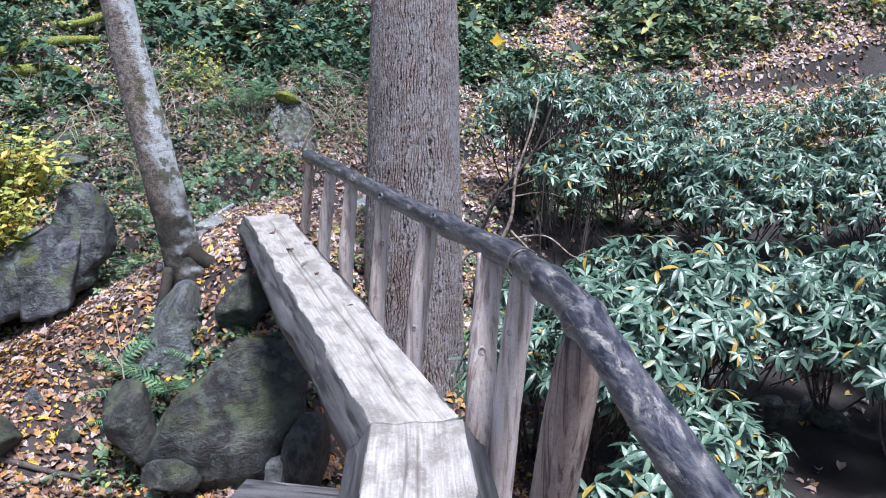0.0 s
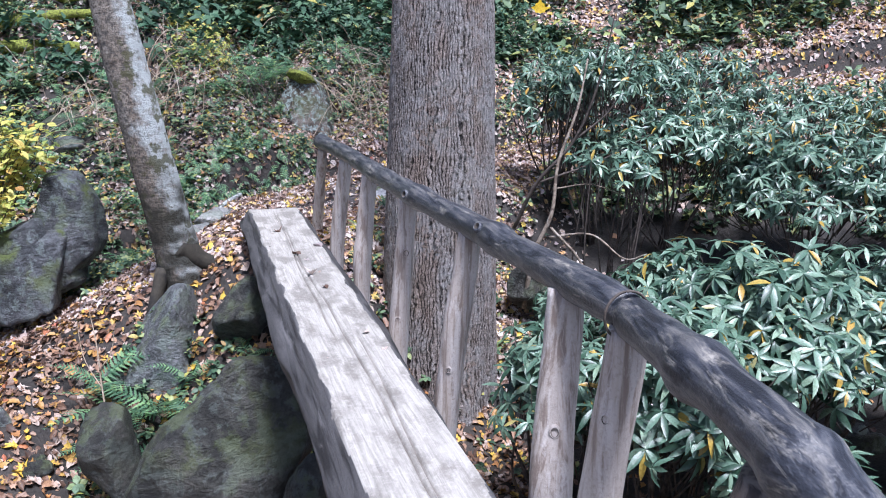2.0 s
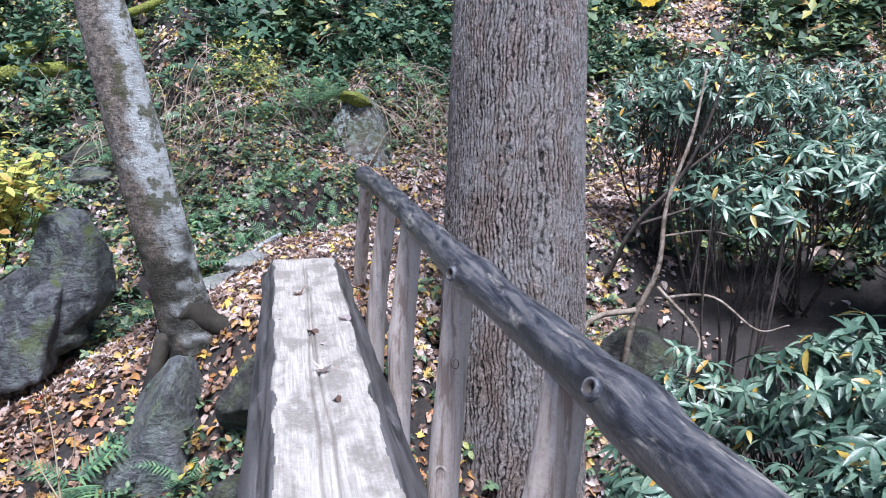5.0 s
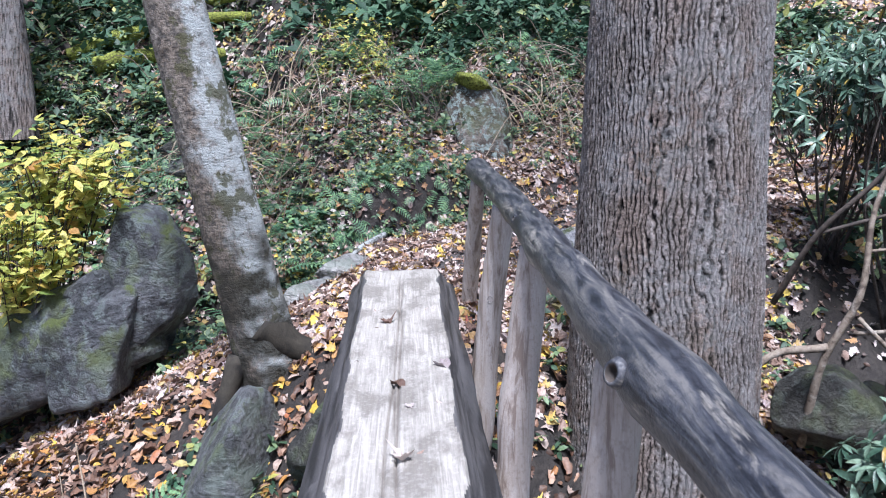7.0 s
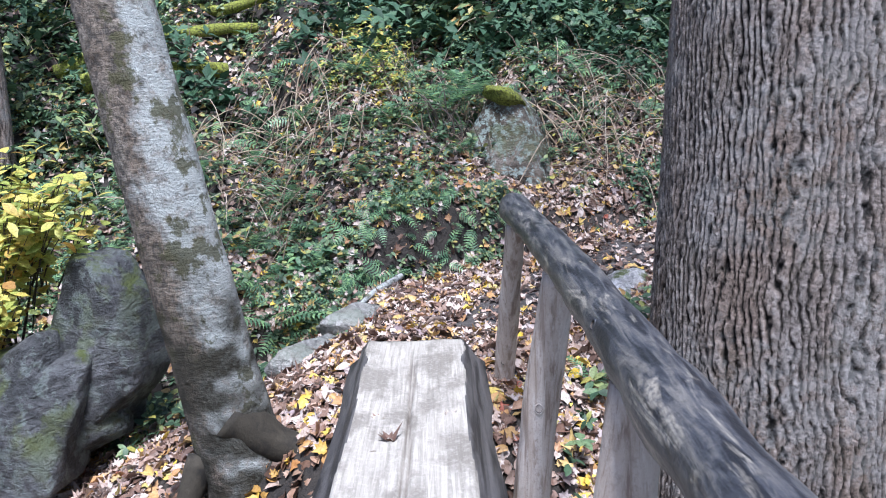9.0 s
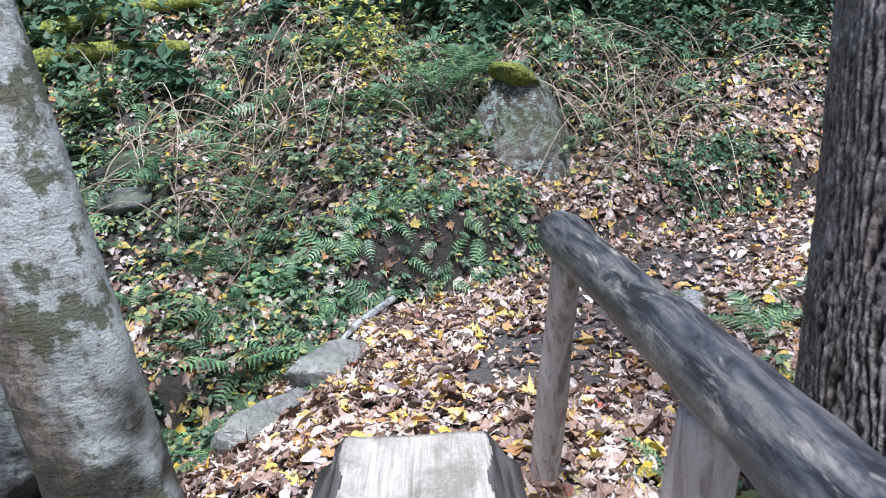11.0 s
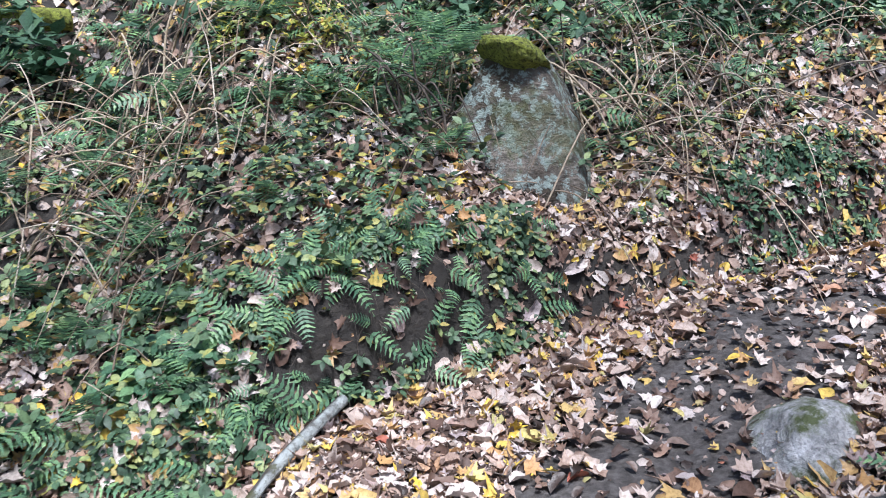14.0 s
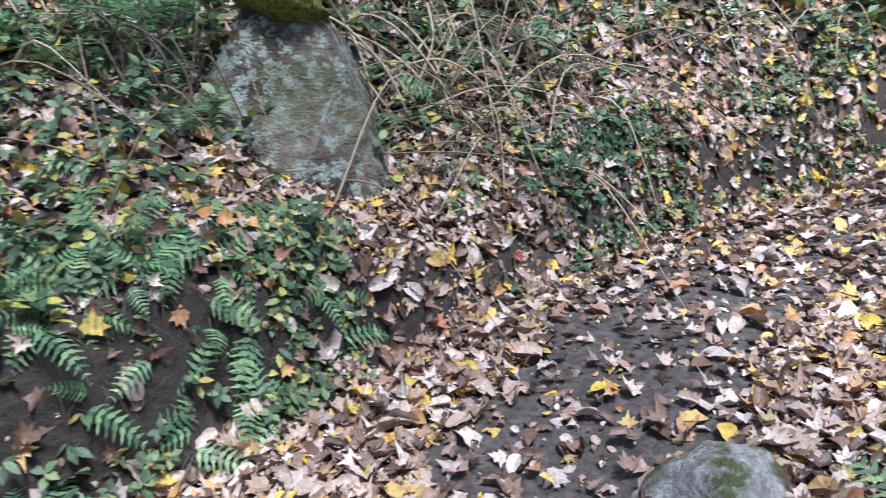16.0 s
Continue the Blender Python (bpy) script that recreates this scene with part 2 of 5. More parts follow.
POSTDARK = make_weathered("split_post_wood", (0.07, 0.05, 0.04), (0.25, 0.19, 0.15), (0.38, 0.32, 0.27), 0.45, (26, 26, 0.9))
# Low stops are near black, furrow shade put into the bark colour.
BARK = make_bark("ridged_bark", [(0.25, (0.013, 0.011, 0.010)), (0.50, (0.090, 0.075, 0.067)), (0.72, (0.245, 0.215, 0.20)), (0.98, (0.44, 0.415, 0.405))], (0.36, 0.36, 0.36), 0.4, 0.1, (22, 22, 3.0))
LICHENBARK = make_bark("lichen_bark", [(0.3, (0.05, 0.04, 0.03)), (0.6, (0.15, 0.125, 0.10)), (0.9, (0.28, 0.25, 0.21))], (0.50, 0.54, 0.53), 0.85, 0.85, (5, 5, 26), True)
STONE = make_stone("grey_stone", (0.06, 0.06, 0.06), (0.24, 0.24, 0.235), 0.45, 0.6)
DARKSTONE = make_stone("dark_stone", (0.018, 0.018, 0.015), (0.085, 0.082, 0.070), 0.12, 0.5)
TRAILSTONE = make_stone("mossy_pale_stone", (0.34, 0.34, 0.35), (0.66, 0.66, 0.68), 0.15, 0.95)
GREYSTONE = make_stone("slate_grey_stone", (0.06, 0.064, 0.066), (0.19, 0.195, 0.20), 0.25, 0.8)
BOULDERSTONE = make_stone("dark_boulder_stone", (0.035, 0.038, 0.042), (0.14, 0.145, 0.155), 0.22, 0.95)
PALESTONE = make_stone("pale_stone", (0.20, 0.20, 0.19), (0.42, 0.41, 0.39), 0.25, 0.25)
LICHENSTONE = make_stone("lichened_stone", (0.06, 0.045, 0.03), (0.27, 0.235, 0.20), 0.8, 0.95, 15)
MOSS = make_moss()
TWIG = make_weathered("twig_wood", (0.08, 0.06, 0.045), (0.20, 0.16, 0.12), (0.38, 0.34, 0.29), 0.5, (10, 10, 10), 0.8)
STRAW = make_weathered("dead_stem", (0.22, 0.16, 0.10), (0.40, 0.32, 0.23), (0.55, 0.48, 0.38), 0.5, (10, 10, 10), 0.8)
DEADSTEM = leaf_material("dead_stem_mixed", [(0.0, (0.09, 0.065, 0.05)), (0.4, (0.22, 0.165, 0.12)), (0.7, (0.40, 0.32, 0.24)), (1.0, (0.52, 0.46, 0.38))], 0.75, 0.0)
MOSSROOT = make_weathered("mossy_root", (0.010, 0.008, 0.006), (0.024, 0.020, 0.013), (0.06, 0.05, 0.035), 0.4, (6, 6, 6), 0.85)
DARKTWIG = make_weathered("dark_stem", (0.03, 0.024, 0.02), (0.07, 0.055, 0.045), (0.14, 0.115, 0.1), 0.4, (10, 10, 10), 0.8)


# ---- geometry helpers ----
rng = np.random.default_rng(7)


def vnoise(p, seed=0):
    """Smooth value noise of points (n, 3), from -1 to 1."""
    p = np.asarray(p, float)
    i = np.floor(p).astype(np.int64)
    f = p - i
    f = f * f * (3 - 2 * f)
    out = np.zeros(len(p))
    for dx in (0, 1):
        for dy in (0, 1):
            for dz in (0, 1):
                h = (i[:, 0] + dx) * 374761393 + (i[:, 1] + dy) * 668265263 + (i[:, 2] + dz) * 2147483647 + seed * 144269
                h = (h ^ (h >> 13)) * 1274126177
                h = (h ^ (h >> 16)) & 0xFFFF
                w = (f[:, 0] if dx else 1 - f[:, 0]) * (f[:, 1] if dy else 1 - f[:, 1]) * (f[:, 2] if dz else 1 - f[:, 2])
                out += w * h / 65535.0
    return out * 2 - 1


def fbm(p, octaves=4, seed=0):
    p = np.asarray(p, float)
    return sum(vnoise(p * 2 ** k + 17.3 * k, seed + k) / 2 ** k for k in range(octaves))


def mesh_from(name, verts, *face_sets, smooth=True, materials=(), slots=None):
    """A mesh from an (n, 3) array and arrays of faces with 3 or 4 corners."""
    me = bpy.data.meshes.new(name)
    verts = np.asarray(verts, np.float32)
    sets = [np.asarray(f, np.int32) for f in face_sets if len(f)]
    loops = np.concatenate([f.ravel() for f in sets])
    sizes = np.concatenate([np.full(len(f), f.shape[1], np.int32) for f in sets])
    me.vertices.add(len(verts))
    me.vertices.foreach_set("co", verts.ravel())
    me.loops.add(len(loops))
    me.loops.foreach_set("vertex_index", loops)
    me.polygons.add(len(sizes))
    me.polygons.foreach_set("loop_start", np.concatenate([[0], np.cumsum(sizes)[:-1]]).astype(np.int32))
    me.polygons.foreach_set("loop_total", sizes)
    for m in materials:
        me.materials.append(m)
    if slots is not None:
        me.polygons.foreach_set("material_index", np.asarray(slots, np.int32))
    me.polygons.foreach_set("use_smooth", np.full(len(sizes), smooth))
    me.update(calc_edges=True)
    me.validate()
    return me


def part(name, me, parent, label=""):
    ob = new(name, me)
    ob.parent = parent
    return tagged(ob, label) if label else ob


def thing(name, label, category, group="", kind="", me=None, at=(0, 0, 0)):
    ob = new(name, me)
    ob.location = at
    return tagged(ob, label, category, group, kind)


def smooth_path(points, n):
    """n points of a smooth curve through the given ones."""
    p = np.asarray(points, float)
    ends = np.vstack([2 * p[0] - p[1], p, 2 * p[-1] - p[-2]])
    out = []
    for s in np.linspace(0, len(p) - 1, n):
        k = min(int(s), len(p) - 2)
        u = s - k
        a, b, c, d = ends[k:k + 4]
        out.append(0.5 * ((2 * b) + (c - a) * u + (2 * a - 5 * b + 4 * c - d) * u * u + (3 * b - a - 3 * c + d) * u ** 3))
    return np.array(out)


def tube_arrays(path, radii, seg=8, bumps=0.0, scale=6.0, seed=0, caps=True):
    path = np.asarray(path, float)
    n = len(path)
    radii = np.interp(np.linspace(0, 1, n), np.linspace(0, 1, len(radii)), radii) if len(radii) != n else np.asarray(radii, float)
    tang = np.gradient(path, axis=0)
    tang /= np.linalg.norm(tang, axis=1)[:, None] + 1e-9
    up = np.array([0.31, 0.17, 0.93]) if abs(tang[0, 2]) < 0.8 else np.array([0.9, 0.4, 0.1])
    side = np.cross(tang, up)
    side /= np.linalg.norm(side, axis=1)[:, None]
    over = np.cross(side, tang)
    a = np.linspace(0, 2 * np.pi, seg, endpoint=False)
    ring = np.cos(a)[None, :, None] * side[:, None] + np.sin(a)[None, :, None] * over[:, None]
    r = np.repeat(radii[:, None], seg, 1)
    if bumps:
        base = path[:, None] + ring * r[..., None]
        r = r * (1 + bumps * fbm(base.reshape(-1, 3) * scale, 3, seed).reshape(n, seg))
    v = (path[:, None] + ring * r[..., None]).reshape(-1, 3)
    k = np.arange(n - 1)[:, None] * seg
    j = np.arange(seg)[None]
    quads = np.stack([k + j, k + (j + 1) % seg, k + seg + (j + 1) % seg, k + seg + j], -1).reshape(-1, 4)
    tris = np.zeros((0, 3), int)
    if caps:
        c0, c1 = len(v), len(v) + 1
        v = np.vstack([v, path[0] - tang[0] * radii[0] * 0.12, path[-1] + tang[-1] * radii[-1] * 0.12])
        j = np.arange(seg)
        tris = np.vstack([np.stack([(j + 1) % seg, j, np.full(seg, c0)], 1), np.stack([(n - 1) * seg + j, (n - 1) * seg + (j + 1) % seg, np.full(seg, c1)], 1)])
    return v, quads, tris


def tube(name, path, radii, mat, seg=8, bumps=0.0, scale=6.0, seed=0):
    v, q, t = tube_arrays(path, radii, seg, bumps, scale, seed)
    return mesh_from(name, v, q, t, materials=(mat,))


def many_tubes(name, paths, mat, seg=4):
    """Many thin stems as one mesh; paths holds (points, radii)."""
    vs, qs, ts, off = [], [], [], 0
    for p, r in paths:
        v, q, t = tube_arrays(p, r, seg)
        vs.append(v), qs.append(q + off), ts.append(t + off)
        off += len(v)
    return mesh_from(name, np.vstack(vs), np.vstack(qs), np.vstack(ts), materials=(mat,))


def frames_from(normal, spin):
    """Turn matrices (n, 3, 3) with z along normal, turned by spin."""
    normal = normal / np.linalg.norm(normal, axis=1)[:, None]
    ref = np.where(np.abs(normal[:, 2:3]) < 0.95, np.array([[0, 0, 1.0]]), np.array([[1.0, 0, 0]]))
    x = np.cross(ref, normal)
    x /= np.linalg.norm(x, axis=1)[:, None]
    y = np.cross(normal, x)
    c, s = np.cos(spin)[:, None], np.sin(spin)[:, None]
    return np.stack([x * c + y * s, -x * s + y * c, normal], 2)


def scatter(name, templates, places, turns, sizes, mat, smooth=True):
    """Many copies of small templates (verts, tris) in one mesh."""
    vs, fs, off = [], [], 0
    pick = np.arange(len(places)) % len(templates)
    for k, (tv, tf) in enumerate(templates):
        ids = np.where(pick == k)[0]
        if not len(ids):
            continue
        v = np.einsum("nij,mj->nmi", turns[ids], tv) * sizes[ids][:, None, None] + places[ids][:, None]
        f = tf[None] + (np.arange(len(ids)) * len(tv))[:, None, None] + off
        vs.append(v.reshape(-1, 3)), fs.append(f.reshape(-1, 3))
        off += len(ids) * len(tv)
    return mesh_from(name, np.vstack(vs), np.vstack(fs), smooth=smooth, materials=(mat,))


def outline_leaf(radii, stretch, curl, seed):
    """A curled leaf from its outline; unit length."""
    r = np.random.default_rng(seed)
    n = len(radii)
    a = np.linspace(0, 2 * np.pi, n, endpoint=False)
    rad = np.asarray(radii, float) * (1 + 0.12 * r.standard_normal(n))
    x, y = rad * np.sin(a) * stretch * 0.5, rad * np.cos(a) * 0.5
    z = curl * (np.abs(x) * 1.2 + y * y * r.uniform(-1.5, 1.5)) + 0.05 * r.standard_normal(n) * abs(curl)
    v = np.vstack([[0, 0, 0], np.stack([x, y, z], 1)])
    j = np.arange(n)
    return v, np.stack([np.zeros(n, int), 1 + (j + 1) % n, 1 + j], 1)


LOBED = [1.0, 0.55, 0.72, 0.5, 0.95, 0.52, 0.6, 0.42, 0.5, 0.42, 0.6, 0.52, 0.95, 0.5, 0.72, 0.55]
OVAL = [1.0, 0.82, 0.7, 0.66, 0.72, 0.86, 1.0, 0.86, 0.72, 0.66, 0.7, 0.82]
FALLEN = [outline_leaf(LOBED, 1.0, c, s) for s, c in enumerate((0.5, -0.5, 0.9, 0.25, -0.8))] + [outline_leaf(OVAL, 0.8, c, 20 + s) for s, c in enumerate((0.6, -0.6, 1.1, 0.3))]


def blade(length, width, n=5, droop=0.2, fold=0.25):
    """A leaf blade along +y with a fold at its rib."""
    s = np.linspace(0, 1, n)
    w = width * np.sin(np.pi * np.clip(s, 0.02, 0.985)) ** 0.75
    y = s * length
    z = -droop * length * s * s
    rib = np.stack([np.zeros(n), y, z], 1)
    lft = np.stack([-w / 2, y, z + fold * w / 2], 1)
    rgt = np.stack([w / 2, y, z + fold * w / 2], 1)
    v = np.vstack([rib, lft, rgt])
    f = []
    for i in range(n - 1):
        f += [(i, i + 1, n + i + 1), (i, n + i + 1, n + i), (i, 2 * n + i, 2 * n + i + 1), (i, 2 * n + i + 1, i + 1)]
    return v, np.array(f)


def join_templates(items):
    vs, fs, off = [], [], 0
    for v, f in items:
        vs.append(v), fs.append(f + off)
        off += len(v)
    return np.vstack(vs), np.vstack(fs)


def turned(t, rx=0, ry=0, rz=0, move=(0, 0, 0), size=1.0):
    m = np.array(Euler([radians(a) for a in (rx, ry, rz)]).to_matrix())
    return t[0] * size @ m.T + np.asarray(move), t[1]

# ---- the lie of the land ----
A0, ALONG, UPHILL = np.array([-3.4, 11.6]), np.array([0.743, 0.669]), np.array([-0.669, 0.743])
TRAIL = np.array([(-2.0, 9.2, 0.22), (-1.9, 11.2, 0.18), (-0.95, 12.75, 0.42), (2.0, 14.4, 0.85), (6.0, 15.9, 1.72), (12.0, 17.0, 2.4)])


def step(x, a, b):
    u = np.clip((x - a) / (b - a), 0, 1)
    return u * u * (3 - 2 * u)


def land(x, y, rough=True):
    x, y = np.asarray(x, float), np.asarray(y, float)
    p = np.stack([x, y], -1)
    s, w = (p - A0) @ ALONG, (p - A0) @ UPHILL
    w = w + 0.03 * np.clip(s - 2, 0, 14) ** 2
    best, zt, side = np.full(x.shape, 1e9), np.zeros(x.shape), np.zeros(x.shape)
    for a, b in zip(TRAIL[:-1], TRAIL[1:]):
        d = b[:2] - a[:2]
        u = np.clip(((p - a[:2]) @ d) / (d @ d), 0, 1)
        q = p - a[:2] - u[..., None] * d
        dist = np.hypot(q[..., 0], q[..., 1])
        near = dist < best
        best = np.where(near, dist, best)
        zt = np.where(near, a[2] + u * (b[2] - a[2]), zt)
    apron = 0.55 + (0.25 * step(y, 9.0, 10.0) + 0.6 * step(y, 10.7, 11.5)) * step(-x, -1.6, -0.4) * step(-y, -13.0, -11.6)
    fall = np.clip(best - apron, 0, None)
    low = zt - (0.46 + 0.32 * step(x, -4.2, -2.6) * step(-y, -9.2, -8.2)) * fall
    bed = -1.5 - 0.05 * np.clip(4 - y, 0, 4)
    low = np.where(low > bed + 0.2, low, bed + 0.2 * np.exp(np.clip((low - bed - 0.2) / 0.2, -20, 0)))
    low = low + 1.75 * step(-y, 0.6, 3.2) + 1.2 * step(x, 6.0, 9.0) * step(14 - y, 0, 6)
    low = low - 0.42 * np.exp(-((x + 0.1) ** 2 / 0.9 + (y - 8.0) ** 2 / 1.6))
    low = low - 0.40 * np.exp(-((x + 2.65) ** 2 / 0.55 + (y - 7.25) ** 2 / 0.6))
    low = low - 0.55 * np.exp(-((x - 1.7) ** 2 / 0.7 + (y - 9.3) ** 2 / 0.5))
    base = np.where(s > 0, 0.22 + 0.1 * s + 0.006 * s * s, 0.22 + 0.16 * s)
    lip = (0.46 - 0.30 * step(s, 0.9, 2.2) + 0.05 * step(s, 2.6, 3.3)) * step(s, -0.45, 0.25)
    v = np.clip(w, 0, None)
    high = base + lip * step(w, -0.06, 0.06) + (0.34 + 0.20 * step(s, -0.1, 0.6)) * v + 0.24 * np.clip(v, 0, 1.5) * step(s, 1.8, 3.0)
    high = high + 0.42 * np.clip(v - 3.0, 0, 5) * step(-s, -0.6, 0.4) + 0.05 * np.clip(v - 4, 0, None) ** 1.2
    k = step(w, -0.16, 0.02)
    h = low * (1 - k) + high * k
    if rough:
        q = np.stack([x, y, np.zeros_like(x)], -1).reshape(-1, 3)
        amp = 0.05 + 0.16 * step(w, 0.9, 3.0) + 0.06 * step(best, 1.0, 2.2)
        h = h + (amp.ravel() * fbm(q * 1.1, 3, 5)).reshape(x.shape) + 0.012 * vnoise(q * 9, 9).reshape(x.shape)
    return h


def grid_ground():
    xs = np.concatenate([np.linspace(-60, -9, 26)[:-1], np.linspace(-9, 9, 241), np.linspace(9, 60, 26)[1:]])
    ys = np.concatenate([np.linspace(-60, -3, 24)[:-1], np.linspace(-3, 19, 293), np.linspace(19, 70, 26)[1:]])
    gx, gy = np.meshgrid(xs, ys)
    z = land(gx, gy)
    v = np.stack([gx, gy, z], -1).reshape(-1, 3)
    nx = len(xs)
    i = (np.arange(len(ys) - 1)[:, None] * nx + np.arange(nx - 1)[None]).ravel()
    me = mesh_from("ground", v, np.stack([i, i + 1, i + nx + 1, i + nx], 1), materials=(SOIL,))
    best = np.full(len(v), 1e9)
    for a, b in zip(TRAIL[:-1], TRAIL[1:]):
        d = b[:2] - a[:2]
        u = np.clip(((v[:, :2] - a[:2]) @ d) / (d @ d), 0, 1)
        best = np.minimum(best, np.linalg.norm(v[:, :2] - a[:2] - u[:, None] * d, axis=1))
    worn = step(-v[:, 0], -3.0, -1.5) - step(-v[:, 0], -3.0, -1.5) * step(best + 0.25 * fbm(v * [2, 2, 0], 3, 88), 0.3, 0.75)
    me.attributes.new("trodden", "FLOAT", "POINT").data.foreach_set("value", worn.astype(np.float32))
    return me


thing("ground", "dark damp woodland soil under fallen leaves", "ground", kind="structure", me=grid_ground())


def ground_z(x, y):
    return float(land(np.array([x]), np.array([y]))[0])


def normals(x, y):
    e = 0.06
    n = np.stack([(land(x - e, y) - land(x + e, y)) / (2 * e), (land(x, y - e) - land(x, y + e)) / (2 * e), np.ones(len(x))], 1)
    return n / np.linalg.norm(n, axis=1)[:, None]


# ---- the footbridge: two hewn logs end to end ----
def hewn_log(name, a, b, width_a, width_b, depth, seed, cracks):
    """A log with its top hewn flat, lying from a to b (the middle of the hewn face)."""
    a, b = np.array(a, float), np.array(b, float)
    length = np.linalg.norm(b - a)
    ns, nt, nu = 260, 84, 40
    s = np.linspace(0, 1, ns)
    y = s * length
    top = np.linspace(-1, 1, nt)
    arc = np.linspace(0, np.pi, nu + 2)[1:-1]
    wid = (width_a + (width_b - width_a) * s)[:, None] * (1 + 0.03 * vnoise(np.stack([y * 1.3, y * 0, y * 0 + seed], 1), seed)[:, None])
    tx = top[None] * wid / 2
    tz = np.zeros((ns, nt))
    flat = np.stack([np.repeat(top[None] * 2.5, ns, 0), np.repeat(y[:, None], nt, 1) * 1.5, np.full((ns, nt), seed)], -1).reshape(-1, 3)
    tz += 0.007 * fbm(flat, 3, seed).reshape(ns, nt) - 0.012 * (1 - top[None] ** 2)
    tz -= 0.05 * np.clip(np.abs(top[None]) - 0.86, 0, 1) / 0.14
    split = np.zeros((ns, nt))
    for c, (where, from_s, to_s) in enumerate(cracks):
        mid = where + 0.11 * fbm(np.stack([y * 0.7, y * 0 + c * 5.1, y * 0], 1), 3, seed + c)
        on = step(s, from_s, from_s + 0.05) * step(-s, -to_s, -to_s + 0.05)
        tz -= on[:, None] * 0.014 * np.exp(-((top[None] - mid[:, None]) / 0.022) ** 2)
        split = np.maximum(split, 0.7 * on[:, None] * np.exp(-((top[None] - mid[:, None]) / 0.018) ** 2))
    bulge = 1.30 + 0.05 * np.sin(s * 9 + seed)[:, None]
    ux = np.cos(arc)[None] ** 1 * wid / 2 * np.where(np.sin(arc) > 0.15, bulge, 1.08)
    uz = np.repeat(-0.05 - (np.sin(arc)[None] ** 0.85) * depth, ns, 0)
    q = np.stack([ux * 4, np.repeat(y[:, None], nu, 1) * 1.6, uz * 4], -1).reshape(-1, 3)
    k = 1 + 0.05 * fbm(q, 4, seed + 3).reshape(ns, nu)
    ux, uz = ux * k, uz * k
    ringx, ringz = np.hstack([tx, ux]), np.hstack([tz, uz])
    n = nt + nu
    v = np.stack([ringx, np.repeat(y[:, None], n, 1), ringz], -1).reshape(-1, 3)
    r = np.arange(ns - 1)[:, None] * n
    j = np.arange(n)[None]
    quads = np.stack([r + j, r + n + j, r + n + (j + 1) % n, r + (j + 1) % n], -1).reshape(-1, 4)
    edge = 6 + np.round(3.0 * vnoise(np.stack([y * 5, y * 0, y * 0], 1), seed)).astype(int)
    col_id = np.arange(n)[None]
    slots = ((col_id >= nt - 1 - edge[:-1, None]) | (col_id < edge[:-1, None])).astype(int).ravel()
    c0, c1 = len(v), len(v) + 1
    v = np.vstack([v, [0, 0, -depth / 2], [0, length, -depth / 2]])
    j = np.arange(n)
    caps = np.vstack([np.stack([(j + 1) % n, np.full(n, c0), j], 1), np.stack([(ns - 1) * n + j, np.full(n, c1), (ns - 1) * n + (j + 1) % n], 1)])
    me = mesh_from(name, v, quads, caps, materials=(DECK, LOGSIDE), slots=np.concatenate([slots, np.zeros(2 * n, int) + 1]))
    full = np.concatenate([np.hstack([split, np.zeros((ns, nu))]).ravel(), [0, 0]])
    me.attributes.new("crack", "FLOAT", "POINT").data.foreach_set("value", full.astype(np.float32))
    d = (b - a) / length
    m = Matrix(((d[1] / math.hypot(d[0], d[1]), d[0], 0, a[0]), (-d[0] / math.hypot(d[0], d[1]), d[1], 0, a[1]), (0, d[2], 1, a[2]), (0, 0, 0, 1)))
    return me, m


JOINT, END = (-0.115, 3.165, 0.555), (-2.03, 9.0, 0.49)
me, m = hewn_log("bridge_log", JOINT, END, 0.44, 0.55, 0.40, 3, [(0.05, 0.02, 0.98), (-0.12, 0.3, 0.7), (0.2, 0.0, 0.35), (-0.02, 0.55, 0.97)])
ob = thing("bridge_log", "long hewn log footbridge, worn pale top, dark weathered sides", "log bridge", me=me)
ob.matrix_basis = m
me, m = hewn_log("bridge_log", (0.12, -2.4, 0.60), (-0.11, 3.145, 0.548), 0.52, 0.45, 0.40, 11, [(0.0, 0.6, 1.0), (-0.25, 0.7, 1.0)])
ob = thing("bridge_log", "shorter hewn log butted against the long bridge log", "log bridge", me=me)
ob.matrix_basis = m

# ---- handrail ----
rail_end = thing("handrail", "rustic log handrail on peeled log posts beside the bridge", "handrail", at=(0, 0, 0))
FAR_RAIL = smooth_path([(0.33, 3.18, 1.25), (0.03, 4.3, 1.205), (-0.38, 5.48, 1.205), (-0.69, 6.5, 1.19), (-1.09, 7.8, 1.19), (-1.60, 9.34, 1.17)], 120)
NEAR_RAIL = smooth_path([(0.74, -1.6, 0.96), (0.72, -0.2, 0.98), (0.66, 1.0, 1.0), (0.585, 1.7, 1.06), (0.515, 1.95, 1.15), (0.455, 2.17, 1.235), (0.41, 2.4, 1.28), (0.365, 2.75, 1.275), (0.335, 3.16, 1.24)], 120)


def knotted(path, r0, r1, knots, seed):
    n = len(path)
    s = np.linspace(0, 1, n)
    r = r0 + (r1 - r0) * s
    for k, amount in knots:
        r = r + amount * np.exp(-((s - k) / 0.018) ** 2)
    r[0] *= 0.86
    r[-1] *= 0.86
    run = path[-1] - path[0]
    turn = math.atan2(-run[0], run[1])
    c, s_ = math.cos(turn), math.sin(turn)
    local = (path - path[0]) @ np.array([[c, -s_, 0], [s_, c, 0], [0, 0, 1]])
    return tube("rail", local, r, RAIL, 28, 0.08, 6.0, seed), pose(*path[0], 0, 0, math.degrees(turn))


